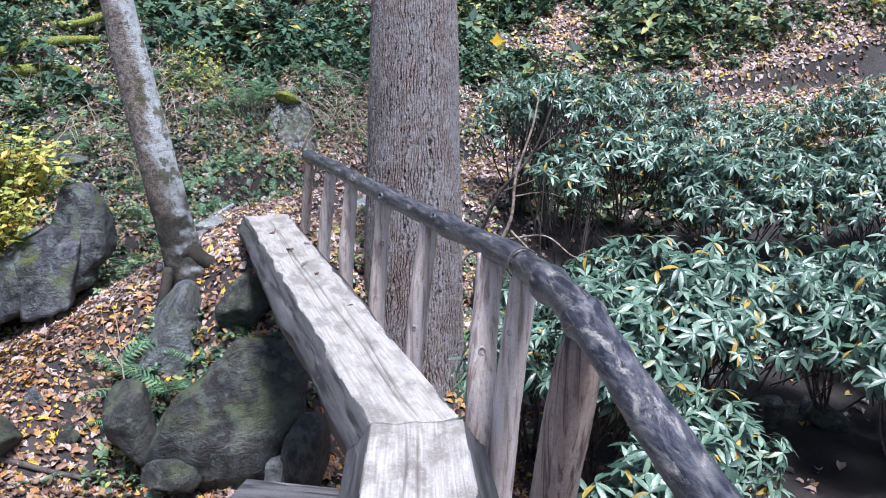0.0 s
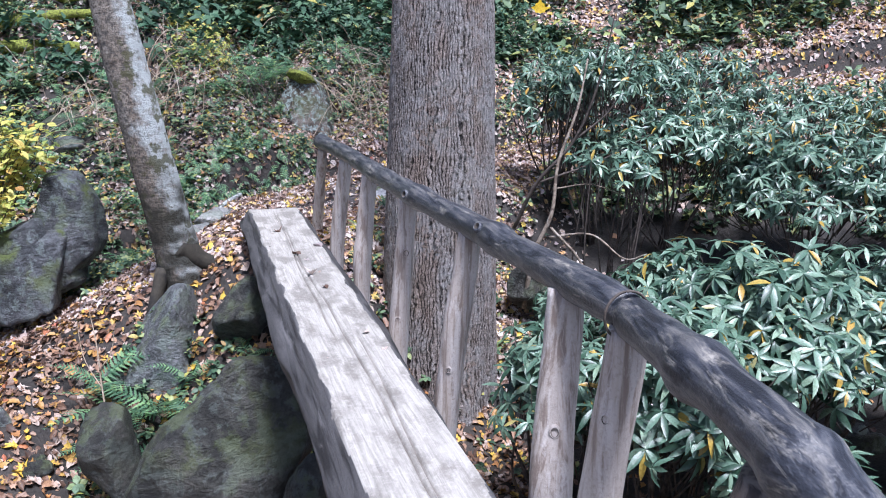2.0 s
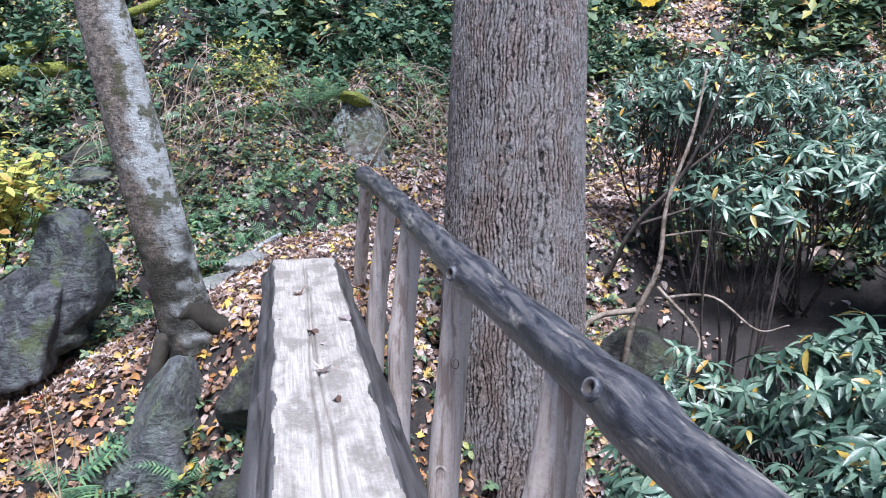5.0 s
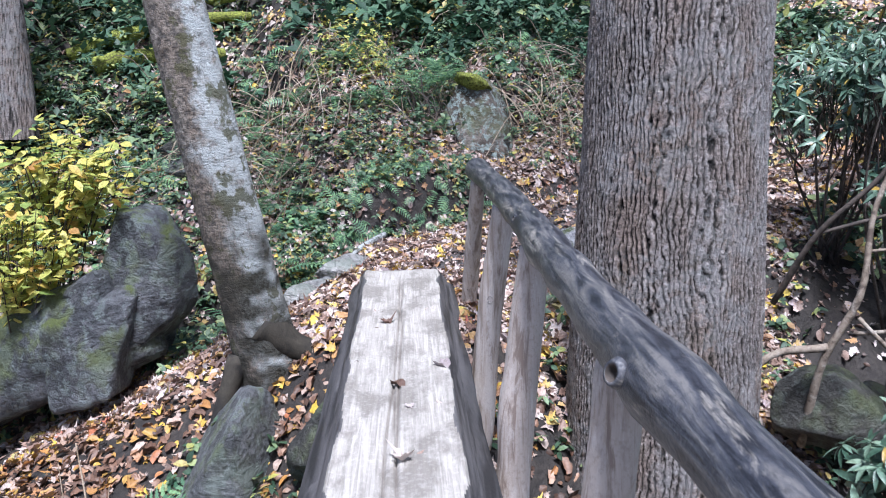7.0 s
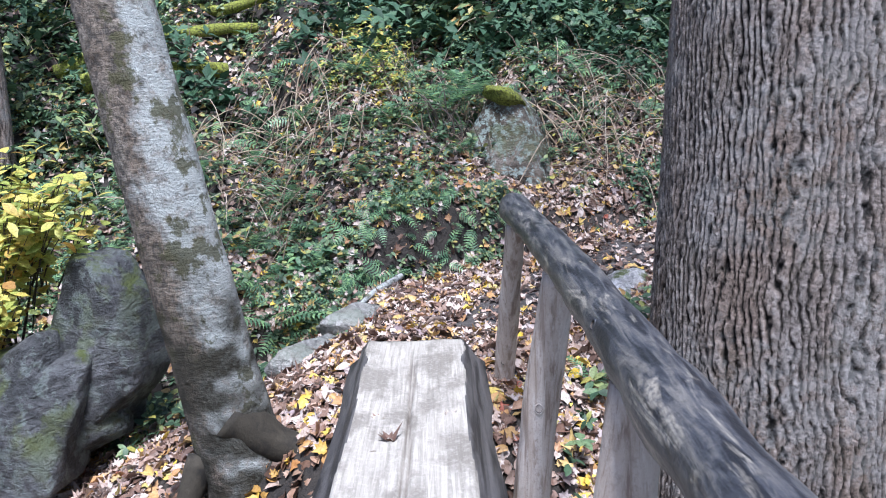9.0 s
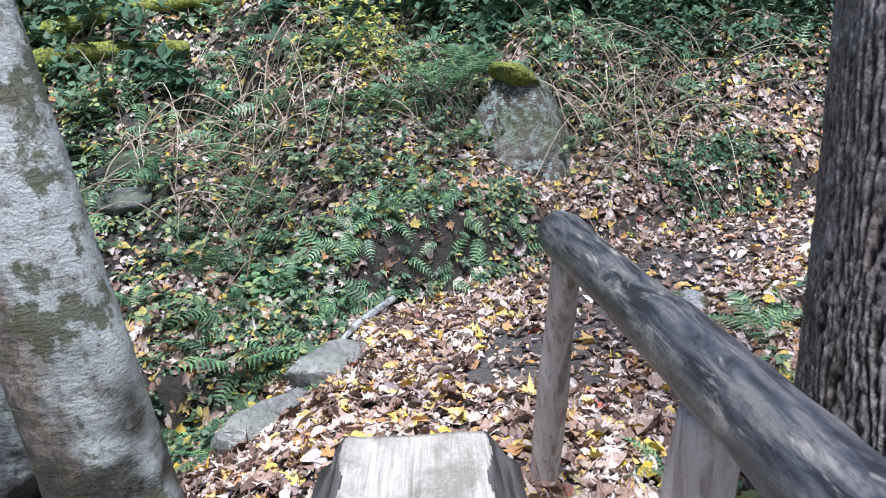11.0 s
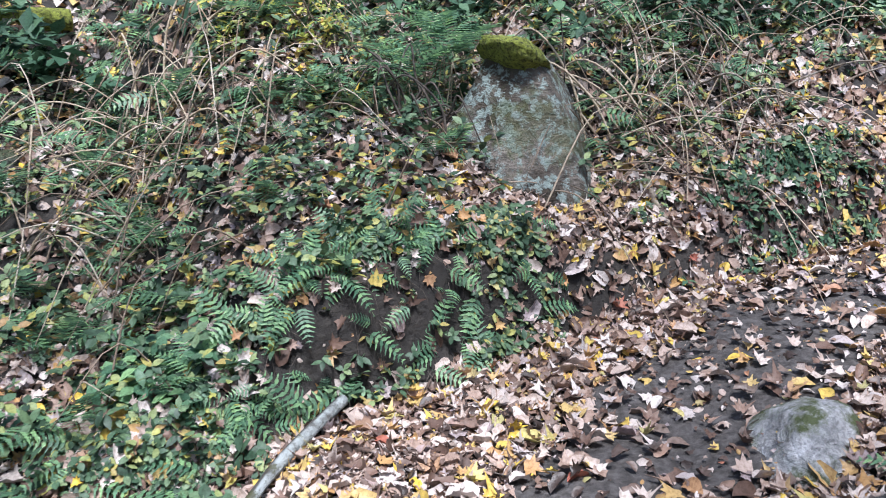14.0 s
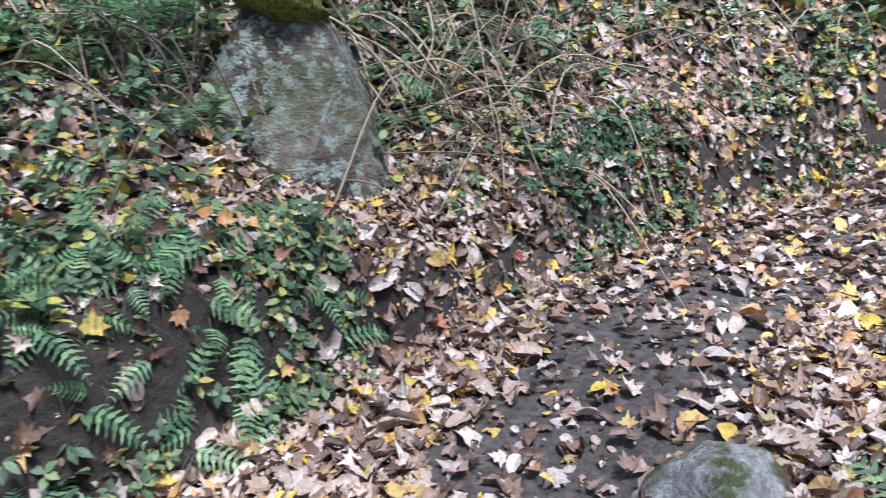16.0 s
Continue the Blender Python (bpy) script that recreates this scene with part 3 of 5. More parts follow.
for made, lab in [(knotted(FAR_RAIL, 0.058, 0.067, [(0.38, 0.014), (0.2, 0.01), (0.62, 0.008), (0.97, 0.012)], 4), "dark weathered log rail with pale scuffs"),
                  (knotted(NEAR_RAIL, 0.061, 0.058, [(0.7, 0.012), (0.85, 0.012)], 8), "crooked log rail with peeling pale patches")]:
    part("rail", made[0], rail_end, lab).matrix_basis = made[1]


def knot(at, out, size, wood=POST):
    """A branch scar: a raised ring of wood round a dark hollow."""
    n = 14
    a = np.linspace(0, 2 * np.pi, n, endpoint=False)
    side = np.cross(out, [0.0, 0.0, 1.0])
    side /= np.linalg.norm(side)
    over = np.cross(side, out)
    rings = [(1.5, -0.012), (1.15, 0.004), (0.85, 0.004), (0.6, -0.006), (0.05, -0.011)]
    v = np.vstack([at + out * h + size * k * (np.cos(a)[:, None] * side + 1.25 * np.sin(a)[:, None] * over) for k, h in rings])
    j = np.arange(n)
    quads = np.vstack([np.stack([r0 * n + j, r0 * n + (j + 1) % n, (r0 + 1) * n + (j + 1) % n, (r0 + 1) * n + j], 1) for r0 in range(4)])
    return mesh_from("knot", v, quads, materials=(wood, DARKTWIG), slots=np.repeat([0, 0, 1, 1], n))


wire = smooth_path([(0.325 + 0.066 * math.cos(a) * 0.95, 3.17 + 0.024 * math.cos(a), 1.243 + 0.066 * math.sin(a)) for a in np.linspace(0, 2 * math.pi, 17)], 48)
part("wire_band", tube("wire_band", wire, [0.004, 0.004], DARKTWIG, 6), rail_end, "thin black wire band round the rail joint")
for at, out, size in [((-0.40, 5.40, 1.215), (-0.55, -0.75, 0.25), 0.024), ((-0.03, 4.30, 1.235), (-0.5, -0.6, 0.6), 0.022), ((-0.85, 7.0, 1.20), (-0.8, -0.5, 0.3), 0.014), ((0.40, 2.62, 1.28), (-0.3, -0.7, 0.6), 0.02)]:
    o = np.array(out) / np.linalg.norm(out)
    part("knot", knot(np.array(at) + o * 0.052, o, size * 0.62, RAIL), rail_end, "branch scar with a dark hole")
POST_KNOTS = [[0.35], [0.3, 0.6], [0.25], [0.75, 0.45], [0.5], [0.2, 0.66], [0.8], []]
for (fx, fy, fz), (tx, ty, tz), r, mt, lab in [
        ((-1.70, 9.40, 0.02), (-1.53, 9.12, 1.10), 0.055, POST, "slim grey peeled log post"), ((-1.27, 7.97, -0.05), (-1.12, 7.92, 1.12), 0.064, POST, "peeled log post"),
        ((-0.87, 6.67, -0.05), (-0.79, 6.83, 1.14), 0.064, POST, "peeled log post"), ((-0.515, 5.50, -0.05), (-0.425, 5.64, 1.16), 0.057, POST, "peeled log post with a branch hole"),
        ((-0.225, 4.63, -0.05), (-0.075, 4.62, 1.17), 0.061, POST, "peeled log post"), ((0.17, 3.34, 0.0), (0.22, 3.58, 1.2), 0.068, POST, "stout peeled log post"),
        ((0.215, 3.24, 0.0), (0.335, 3.17, 1.2), 0.060, POST, "peeled log post"), ((0.30, 2.60, 0.0), (0.45, 2.43, 1.17), 0.080, POSTDARK, "thick split log post with torn grain")]:
    bend = rng.uniform(-0.02, 0.02, 2)
    path = smooth_path([(fx, fy, fz - 0.15), ((fx + tx) / 2 + bend[0], (fy + ty) / 2 + bend[1], (fz + tz) / 2), (tx, ty, tz)], 40)
    me = tube("post", path - np.array([fx, fy, fz]), np.array([r * 1.08, r * 1.04, r, r * 0.97, r * 0.9]), mt, 20, 0.08, 5.0, int(fx * 100) % 17)
    p = part("post", me, rail_end, lab)
    p.location = (fx, fy, fz)
    for u in POST_KNOTS.pop(0):
        c = path[int(u * 39)] - np.array([fx, fy, fz])
        out = np.array([-0.25 + rng.uniform(-0.5, 0.5), -1.0, 0.0])
        out /= np.linalg.norm(out)
        part("knot", knot(c + out * r * 0.98, out, rng.uniform(0.010, 0.019)), p, "dark branch knot")


# ---- trees ----
def trunk_mesh(name, path, radii, mat, around, ridge, spacing, stretch, flare=0.0, seed=0, lobes=5, mossy_foot=0.0):
    path = np.asarray(path, float)
    n = len(path)
    rad = np.interp(np.linspace(0, 1, n), np.linspace(0, 1, len(radii)), radii)
    a = np.linspace(0, 2 * np.pi, around, endpoint=False)
    ca, sa = np.cos(a), np.sin(a)
    z = path[:, 2]
    low = np.exp(-np.clip(z - z[0], 0, None) / 0.35)
    r = rad[:, None] * (1 + 0.05 * np.cos(a * 2 + seed)[None] + flare * low[:, None] * (0.45 + 0.55 * np.cos(a * lobes + seed)[None]))
    q = np.stack([r * ca / spacing, r * sa / spacing, np.repeat(z[:, None], around, 1) / (spacing * stretch)], -1).reshape(-1, 3)
    q[:, :2] += 0.3 * np.stack([vnoise(q * [0.4, 0.4, 1.5], seed + 31), vnoise(q * [0.4, 0.4, 1.5], seed + 32)], 1)
    if stretch > 1:
        turns = max(8, round(math.pi * rad[0] / (1.75 * spacing)))
        sway = 3.4 * vnoise(q * [0.16, 0.16, 0.5], seed + 1) + 2.0 * vnoise(q * [0.4, 0.4, 1.5], seed + 2) + 1.0 * vnoise(q * [1.1, 1.1, 5.0], seed + 3) + 0.5 * vnoise(q * [2.2, 2.2, 14.0], seed + 9)
        f1 = np.abs(np.sin(np.tile(a * turns, n) + sway))
        plate = vnoise(q * [0.9, 0.9, 3.0], seed + 4)
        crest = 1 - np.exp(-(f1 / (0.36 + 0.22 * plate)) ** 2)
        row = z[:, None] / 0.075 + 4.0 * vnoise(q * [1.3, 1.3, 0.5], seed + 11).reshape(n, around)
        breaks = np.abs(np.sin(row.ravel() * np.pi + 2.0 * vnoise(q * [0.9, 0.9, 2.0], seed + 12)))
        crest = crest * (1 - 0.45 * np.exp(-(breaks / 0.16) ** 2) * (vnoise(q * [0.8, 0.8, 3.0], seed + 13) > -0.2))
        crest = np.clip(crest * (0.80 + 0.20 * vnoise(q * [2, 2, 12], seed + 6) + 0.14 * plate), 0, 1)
    else:
        f1 = np.abs(vnoise(q, seed + 1))
        crest = np.clip((1 - 0.8 * np.exp(-(f1 / 0.16) ** 2)) * (0.82 + 0.25 * vnoise(q * [1, 1, 5], seed + 4)), 0, 1)
    rr = r + ridge * (crest.reshape(n, around) - 0.5) + 0.02 * rad[:, None] * fbm(q * 0.15, 3, seed + 5).reshape(n, around)
    v = np.stack([path[:, 0:1] + rr * ca, path[:, 1:2] + rr * sa, np.repeat(z[:, None], around, 1)], -1).reshape(-1, 3)
    k = np.arange(n - 1)[:, None] * around
    j = np.arange(around)[None]
    quads = np.stack([k + j, k + (j + 1) % around, k + around + (j + 1) % around, k + around + j], -1).reshape(-1, 4)
    me = mesh_from(name, v, quads, materials=(mat,))
    # Ridge height per point; the bark paint reads it to darken the furrows.
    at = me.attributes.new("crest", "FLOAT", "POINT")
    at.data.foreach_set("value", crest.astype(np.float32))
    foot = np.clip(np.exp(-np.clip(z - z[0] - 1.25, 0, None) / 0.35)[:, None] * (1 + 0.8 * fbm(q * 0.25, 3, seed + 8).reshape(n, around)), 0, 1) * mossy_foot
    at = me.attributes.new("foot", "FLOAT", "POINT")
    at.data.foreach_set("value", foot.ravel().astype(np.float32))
    return me


def heights(z0, z1, fine_to, fine, coarse):
    return np.concatenate([np.arange(z0, fine_to, fine), np.arange(fine_to, z1, coarse)])


def limbs(parent, base, top, count, reach, mat, seed):
    r = np.random.default_rng(seed)
    tips = []
    for k in range(count):
        u = r.uniform(0.35, 1.0)
        p = np.array(base) * (1 - u) + np.array(top) * u
        a = r.uniform(0, 6.28)
        d = np.array([math.cos(a), math.sin(a), 0.7]) * reach * r.uniform(0.6, 1)
        path = smooth_path([p, p + d * 0.5 + [0, 0, 0.1], p + d * [1, 1, 1.2]], 14)
        part("limb", tube("limb", path, [0.09, 0.05, 0.02], mat, 8, 0.08), parent)
        tips.append(path[-1]), tips.append(path[9])
    tips = np.array(tips)
    n = 70 * len(tips)
    p = np.repeat(tips, 70, 0) + r.normal(0, 1, (n, 3)) * [0.55, 0.55, 0.35]
    spray = blade(1.0, 0.6, 3, 0.2, 0.2)
    me = scatter("crown", [spray], p, frames_from(r.normal(0, 0.5, (n, 3)) + [0, 0, 1], r.uniform(0, 6.28, n)), r.uniform(0.07, 0.12, n), YELLOW)
    tagged(part("crown", me, parent, "sparse yellowing autumn leaves"), kind="stuff")


big = thing("tree", "large straight tree with grey-brown ridged bark by the bridge", "tree", at=(0, 0, 0))
zz = heights(-1.7, 11.5, 4.2, 0.014, 0.12)
path = np.stack([-0.33 + 0.012 * (zz - 1) + 0 * zz, 8.83 - 0.01 * (zz - 1), zz], 1)
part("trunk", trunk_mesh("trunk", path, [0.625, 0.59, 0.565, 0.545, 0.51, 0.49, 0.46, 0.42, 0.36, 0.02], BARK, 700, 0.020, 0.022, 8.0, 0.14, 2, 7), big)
limbs(big, (-0.3, 8.8, 6.5), (-0.2, 8.7, 11.3), 7, 2.6, BARK, 3)

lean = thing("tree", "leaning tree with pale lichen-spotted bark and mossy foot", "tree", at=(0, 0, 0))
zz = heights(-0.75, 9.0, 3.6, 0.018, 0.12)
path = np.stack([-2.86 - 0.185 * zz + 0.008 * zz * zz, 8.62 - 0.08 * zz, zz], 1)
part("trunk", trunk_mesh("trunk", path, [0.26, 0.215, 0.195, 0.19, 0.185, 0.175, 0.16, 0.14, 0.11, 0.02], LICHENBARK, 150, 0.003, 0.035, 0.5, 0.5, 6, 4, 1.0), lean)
part("root", tube("root", smooth_path([(-2.85, 8.55, 0.22), (-2.66, 8.62, 0.06), (-2.44, 8.72, -0.02), (-2.1, 8.85, -0.1)], 24), [0.14, 0.09, 0.065, 0.04], MOSSROOT, 14, 0.12, 5, 3), lean, "dark mossy root running towards the log")
part("root", tube("root", smooth_path([(-3.0, 8.5, 0.0)] + [(x, y, ground_z(x, y) - 0.01) for x, y in ((-3.08, 8.25), (-3.14, 8.05), (-3.2, 7.85))], 24), [0.075, 0.045, 0.03, 0.02], MOSSROOT, 14, 0.12, 5, 5), lean, "dark mossy root running downhill")
limbs(lean, (-3.4, 8.7, 5.0), (-3.8, 8.8, 8.8), 6, 1.8, LICHENBARK, 5)


# ---- rocks ----
def rock(label, at, size, turn=(0, 0, 0), mat=STONE, seed=0, cuts=10, level=4, name="boulder", rough=0.05, group="", taper=0.0):
    bm = bmesh.new()
    bmesh.ops.create_icosphere(bm, subdivisions=level, radius=1.0)
    v = np.array([x.co[:] for x in bm.verts])
    f = np.array([[x.index for x in fc.verts] for fc in bm.faces])
    bm.free()
    r = np.random.default_rng(seed)
    for _ in range(cuts):
        n = r.standard_normal(3)
        n /= np.linalg.norm(n)
        d = np.clip(v @ n - r.uniform(0.55, 0.85), 0, None)
        v = v - d[:, None] * n
    v = v - (v.max(0) + v.min(0)) / 2
    v = v / np.abs(v).max(0)
    v[:, :2] *= (1 - taper * (0.5 + 0.5 * v[:, 2:3]))
    v = v * (1 + 0.10 * fbm(v * 1.3, 2, seed)[:, None] + rough * fbm(v * 4.5, 4, seed + 9)[:, None])
    me = mesh_from(name, v * np.array(size), f, materials=(mat,))
    ob = thing(name, label, "rock", group, me=me)
    ob.matrix_basis = pose(*at, *turn)
    return ob


def crag(label, lumps, mat, seed, rough=0.05, name="boulder", level=5):
    """A broken boulder: each lump is a body cut by flat planes (normal, distance), with softened edges."""
    bm = bmesh.new()
    bmesh.ops.create_icosphere(bm, subdivisions=level, radius=1.0)
    d = np.array([x.co[:] for x in bm.verts])
    f = np.array([[x.index for x in fc.verts] for fc in bm.faces])
    bm.free()
    d /= np.linalg.norm(d, axis=1)[:, None]
    at = np.array(lumps[0][0], float)
    items = []
    for k, (centre, planes) in enumerate(lumps):
        total = np.zeros(len(d))
        for nrm, dist in planes:
            nrm = np.array(nrm, float) / np.linalg.norm(nrm)
            total += (np.clip(d @ nrm, 0, None) / dist) ** 18
        v = d * (total ** (-1 / 18))[:, None]
        v = v * (1 + 0.8 * rough * fbm(v * 2.2, 3, seed + k)[:, None] + 0.35 * rough * fbm(v * 9, 3, seed + 9 + k)[:, None])
        items.append(v + np.array(centre) - at)
    ob = thing(name, label, "rock", me=mesh_from(name, items[0], f, materials=(mat,)))
    ob.location = at
    for v in items[1:]:
        part("ledge", mesh_from("ledge", v, f, materials=(mat,)), ob)
    return ob


crag("large slanting grey boulder under the yellow shrub, mossy at its foot", [
    ((-4.40, 9.55, 0.22), [((0.05, -0.15, 1), 0.57), ((1, -0.1, 0.05), 0.30), ((0.8, -0.1, 0.6), 0.42), ((-1, 0, 0.25), 0.30), ((-0.2, -1, 0.3), 0.30), ((0.7, -0.7, 0), 0.30), ((0.2, 1, 0.1), 0.22), ((0.75, 0, -0.65), 0.40), ((0, 0, -1), 0.8)]),
    ((-4.95, 9.15, -0.30), [((-0.42, -0.1, 0.9), 0.42), ((0.42, -0.1, -0.9), 0.34), ((-0.2, -1, 0.45), 0.34), ((0, 1, 0), 0.4), ((0.9, 0.1, 0.42), 0.62), ((-0.9, -0.2, -0.4), 1.25), ((0.3, -0.9, -0.3), 0.36), ((0.8, -0.6, 0), 0.5)]),
    ((-4.62, 9.0, -0.22), [((-0.2, -0.3, 0.9), 0.30), ((0.6, -0.6, 0.3), 0.24), ((-0.8, -0.6, 0), 0.3), ((0, -1, 0), 0.22), ((0.3, 0, -1), 0.4), ((0, 1, 0), 0.4), ((1, 0.3, -0.2), 0.3), ((-1, 0.3, 0), 0.3)])], BOULDERSTONE, 3, 0.11)
crag("pointed grey boulder at the tree's foot", [
    ((-2.78, 8.0, -0.52), [((-0.72, -0.42, 0.56), 0.21), ((1, -0.1, 0.12), 0.20), ((0.25, -1, 0.12), 0.30), ((0, 1, 0.2), 0.30), ((0.15, 0.3, 1), 0.52), ((-1, 0, -0.1), 0.34), ((0, 0, -1), 0.6)])], GREYSTONE, 14, 0.06)
rock("rounded dark rock against the log's side", (-2.07, 7.92, -0.24), (0.24, 0.30, 0.32), (0, 10, 10), DARKSTONE, 21, 8)
rock("big mossy dark boulder under the bridge", (-1.85, 6.6, -0.88), (0.8, 0.55, 0.68), (12, -8, 15), DARKSTONE, 33, 14, 5)
rock("mossy upright rock beside the boulder", (-1.15, 6.1, -1.05), (0.2, 0.35, 0.42), (5, 8, 0), DARKSTONE, 37, 10)
rock("dark mossy rock in the leaves", (-2.82, 6.7, -1.05), (0.2, 0.24, 0.40), (0, -8, 20), DARKSTONE, 41, 10)
rock("smooth dark stone in the leaves", (-2.25, 6.1, -1.22), (0.26, 0.2, 0.18), (0, 5, 15), DARKSTONE, 45, 6)
rock("small pale stone under the bridge", (-1.35, 5.95, -1.15), (0.12, 0.12, 0.17), (0, 0, 40), PALESTONE, 51, 8, 3)
rock("dark rock among the fallen leaves", (-4.0, 6.4, -1.15), (0.3, 0.4, 0.35), (0, 0, 10), DARKSTONE, 55, 10)
rock("flat grey stone set beside the trail", (-3.12, 10.82, 0.06), (0.21, 0.40, 0.15), (-14, 12, -34), PALESTONE, 61, 12, 4, "flat_stone")
rock("flat grey stone set beside the trail", (-3.18, 10.08, 0.0), (0.22, 0.38, 0.15), (-8, 10, -30), PALESTONE, 64, 12, 4, "flat_stone")
rock("mossy grey stone at the trail's edge", (-1.12, 11.55, 0.13), (0.31, 0.28, 0.27), (0, 0, 20), TRAILSTONE, 67, 8)
rock("round mossy stone at the trail's edge", (-0.42, 12.3, 0.2), (0.36, 0.3, 0.24), (0, 0, 0), STONE, 71, 7)
crag("lichened boulder with a moss cap on the bank", [
    ((-2.68, 13.55, 1.20), [((0.48, 0, 0.88), 0.62), ((0.87, -0.05, 0.5), 0.49), ((0.96, -0.1, 0.28), 0.49), ((0.72, 0, -0.69), 0.62), ((0.3, -0.2, -0.95), 0.75), ((-0.85, -0.1, 0.52), 0.36), ((-0.95, 0, -0.3), 0.72),
                            ((-0.25, -1, 0.46), 0.36), ((0.5, -0.85, 0.34), 0.42), ((0, 1, 0.1), 0.4), ((-0.1, 0, 1), 0.68)])], LICHENSTONE, 78, 0.05)


# ---- plants: templates ----
def frond_template(pairs, length, width, teeth):
    """A fern frond along +y, arching over: pointed side leaflets with toothed edges, longest below the middle."""
    items = []
    gap = 0.82 * length / pairs
    for u in np.linspace(0.16, 0.98, pairs):
        y, z = length * u, length * (0.42 * u - 0.62 * u * u)
        w = width * (math.sin(math.pi * min(0.97, 0.26 + 0.74 * u)) ** 0.9) * 0.5 + 0.01
        half = min(0.46 * gap, 0.24 * w)
        q = np.linspace(0, 1, 2 * teeth + 1)
        edge = half * (1 - q ** 1.6) * np.where(np.arange(len(q)) % 2 == 1, 1.0, 0.52)
        mid = np.stack([0 * q, w * q, -0.2 * w * q * q], 1)
        v = np.vstack([mid, mid + np.stack([-edge, 0.3 * edge, 0.12 * edge], 1), mid + np.stack([edge, 0.3 * edge, 0.12 * edge], 1)])
        n = len(q)
        f = []
        for i in range(n - 1):
            f += [(i, i + 1, n + i + 1), (i, n + i + 1, n + i), (i, 2 * n + i, 2 * n + i + 1), (i, 2 * n + i + 1, i + 1)]
        leaflet = (v, np.array(f))
        for sd in (-1, 1):
            items.append(turned(leaflet, 0, -sd * 8, -sd * 64, (0, y, z)))
    rib = np.linspace(0, 1, 7)
    ry, rz = length * rib, length * (0.42 * rib - 0.62 * rib * rib)
    v = np.vstack([np.stack([np.full(7, -0.0025), ry, rz], 1), np.stack([np.full(7, 0.0025), ry, rz], 1), np.stack([np.zeros(7), ry, rz - 0.004], 1)])
    f = []
    for i in range(6):
        f += [(i, i + 1, 7 + i + 1), (i, 7 + i + 1, 7 + i), (i, 14 + i, 14 + i + 1), (i, 14 + i + 1, i + 1)]
    items.append((v, np.array(f)))
    return join_templates(items)


def rhodo_whorl(n, seed):
    """A ring of long leathery leaves round a bud."""
    r = np.random.default_rng(seed)
    items = []
    for k in range(n):
        b = blade(r.uniform(0.75, 1.1), r.uniform(0.22, 0.29), 5, r.uniform(0.15, 0.5), 0.3)
        items.append(turned(b, r.uniform(-38, 22), 0, 360 * k / n + r.uniform(-18, 18), (0, 0, r.uniform(-0.08, 0.08))))
    return join_templates(items)


WHORLS = [rhodo_whorl(n, s) for s, n in enumerate((7, 9, 8, 10, 6))]
OVATE = [blade(1.0, w, 4, d, 0.2) for w, d in ((0.6, 0.2), (0.5, 0.35), (0.72, 0.1))]
SPRIG = [join_templates([turned(OVATE[k % 3], rr.uniform(-20, 40), 0, a + rr.uniform(-25, 25), (0, 0, rr.uniform(-0.5, 0.3))) for a in range(0, 360, 72)]) for k, rr in enumerate([np.random.default_rng(s) for s in (1, 2, 3, 4)])]
LIGHT_FROND = frond_template(9, 1.0, 0.50, 2)
FULL_FROND = frond_template(13, 1.0, 0.52, 5)


def hill_w(x, y):
    p = np.stack([x, y], -1) - A0
    return p @ UPHILL + 0.03 * np.clip(p @ ALONG - 2, 0, 14) ** 2, p @ ALONG


def trail_d(x, y):
    p = np.stack([x, y], -1)
    best = np.full(len(x), 1e9)
    for a, b in zip(TRAIL[:-1], TRAIL[1:]):
        d = b[:2] - a[:2]
        u = np.clip(((p - a[:2]) @ d) / (d @ d), 0, 1)
        best = np.minimum(best, np.linalg.norm(p - a[:2] - u[:, None] * d, axis=1))
    return best


# ---- rhododendron thickets ----
def bush(label, centre, radii, count, leaf, seed, stems=10, name="rhododendron", mat=RHODO, foot=None, stem_mat=DARKTWIG, flat=0.0):
    r = np.random.default_rng(seed)
    c, rad = np.array(centre, float), np.array(radii, float)
    fx, fy = foot if foot else (c[0], c[1] + 0.3)
    base = np.array([fx, fy, ground_z(fx, fy) - 0.05])
    ob = thing(name, label, "shrub", at=tuple(base))
    d = r.standard_normal((count, 3))
    d /= np.linalg.norm(d, axis=1)[:, None]
    d[:, 2] = np.abs(d[:, 2]) * 1.1 - 0.55 * r.random(count)
    depth = r.uniform(0.45, 1.0, count) ** 0.6
    lump = 1 + 0.28 * vnoise(d * 2.3 + seed, seed)
    p = c + d * rad * (depth * lump)[:, None]
    p[:, 2] = np.maximum(p[:, 2], land(p[:, 0], p[:, 1]) + 0.06)
    nrm = d * 0.55 + np.array([0, -0.18, 0.75]) + 0.3 * r.standard_normal((count, 3))
    sizes = leaf * r.uniform(0.65, 1.15, count)
    me = scatter("foliage", WHORLS, p - base, frames_from(nrm, r.uniform(0, 6.28, count)), sizes, mat)
    tagged(part("foliage", me, ob, "glossy dark green whorled leaves"), kind="stuff")
    paths = []
    for k in range(stems):
        e = p[r.integers(count)] - base
        mid = e * 0.5 + r.uniform(-0.25, 0.25, 3) + [0, 0, 0.1]
        part("stem", tube("stem", smooth_path([r.uniform(-0.1, 0.1, 3) * [1, 1, 0], mid, e], 12), [0.016, 0.011, 0.005], stem_mat, 5, 0.1), ob)
    for e in p[r.choice(count, count // 2, replace=False)] - base:
        m2 = e * 0.86 + r.uniform(-0.12, 0.12, 3)
        paths.append((smooth_path([e * 0.66 + r.uniform(-0.1, 0.1, 3), m2, e], 6), [0.007, 0.003]))
    tagged(part("branchwork", many_tubes("branchwork", paths, stem_mat, 4), ob, "thin dark twigs"), kind="stuff")
    return ob


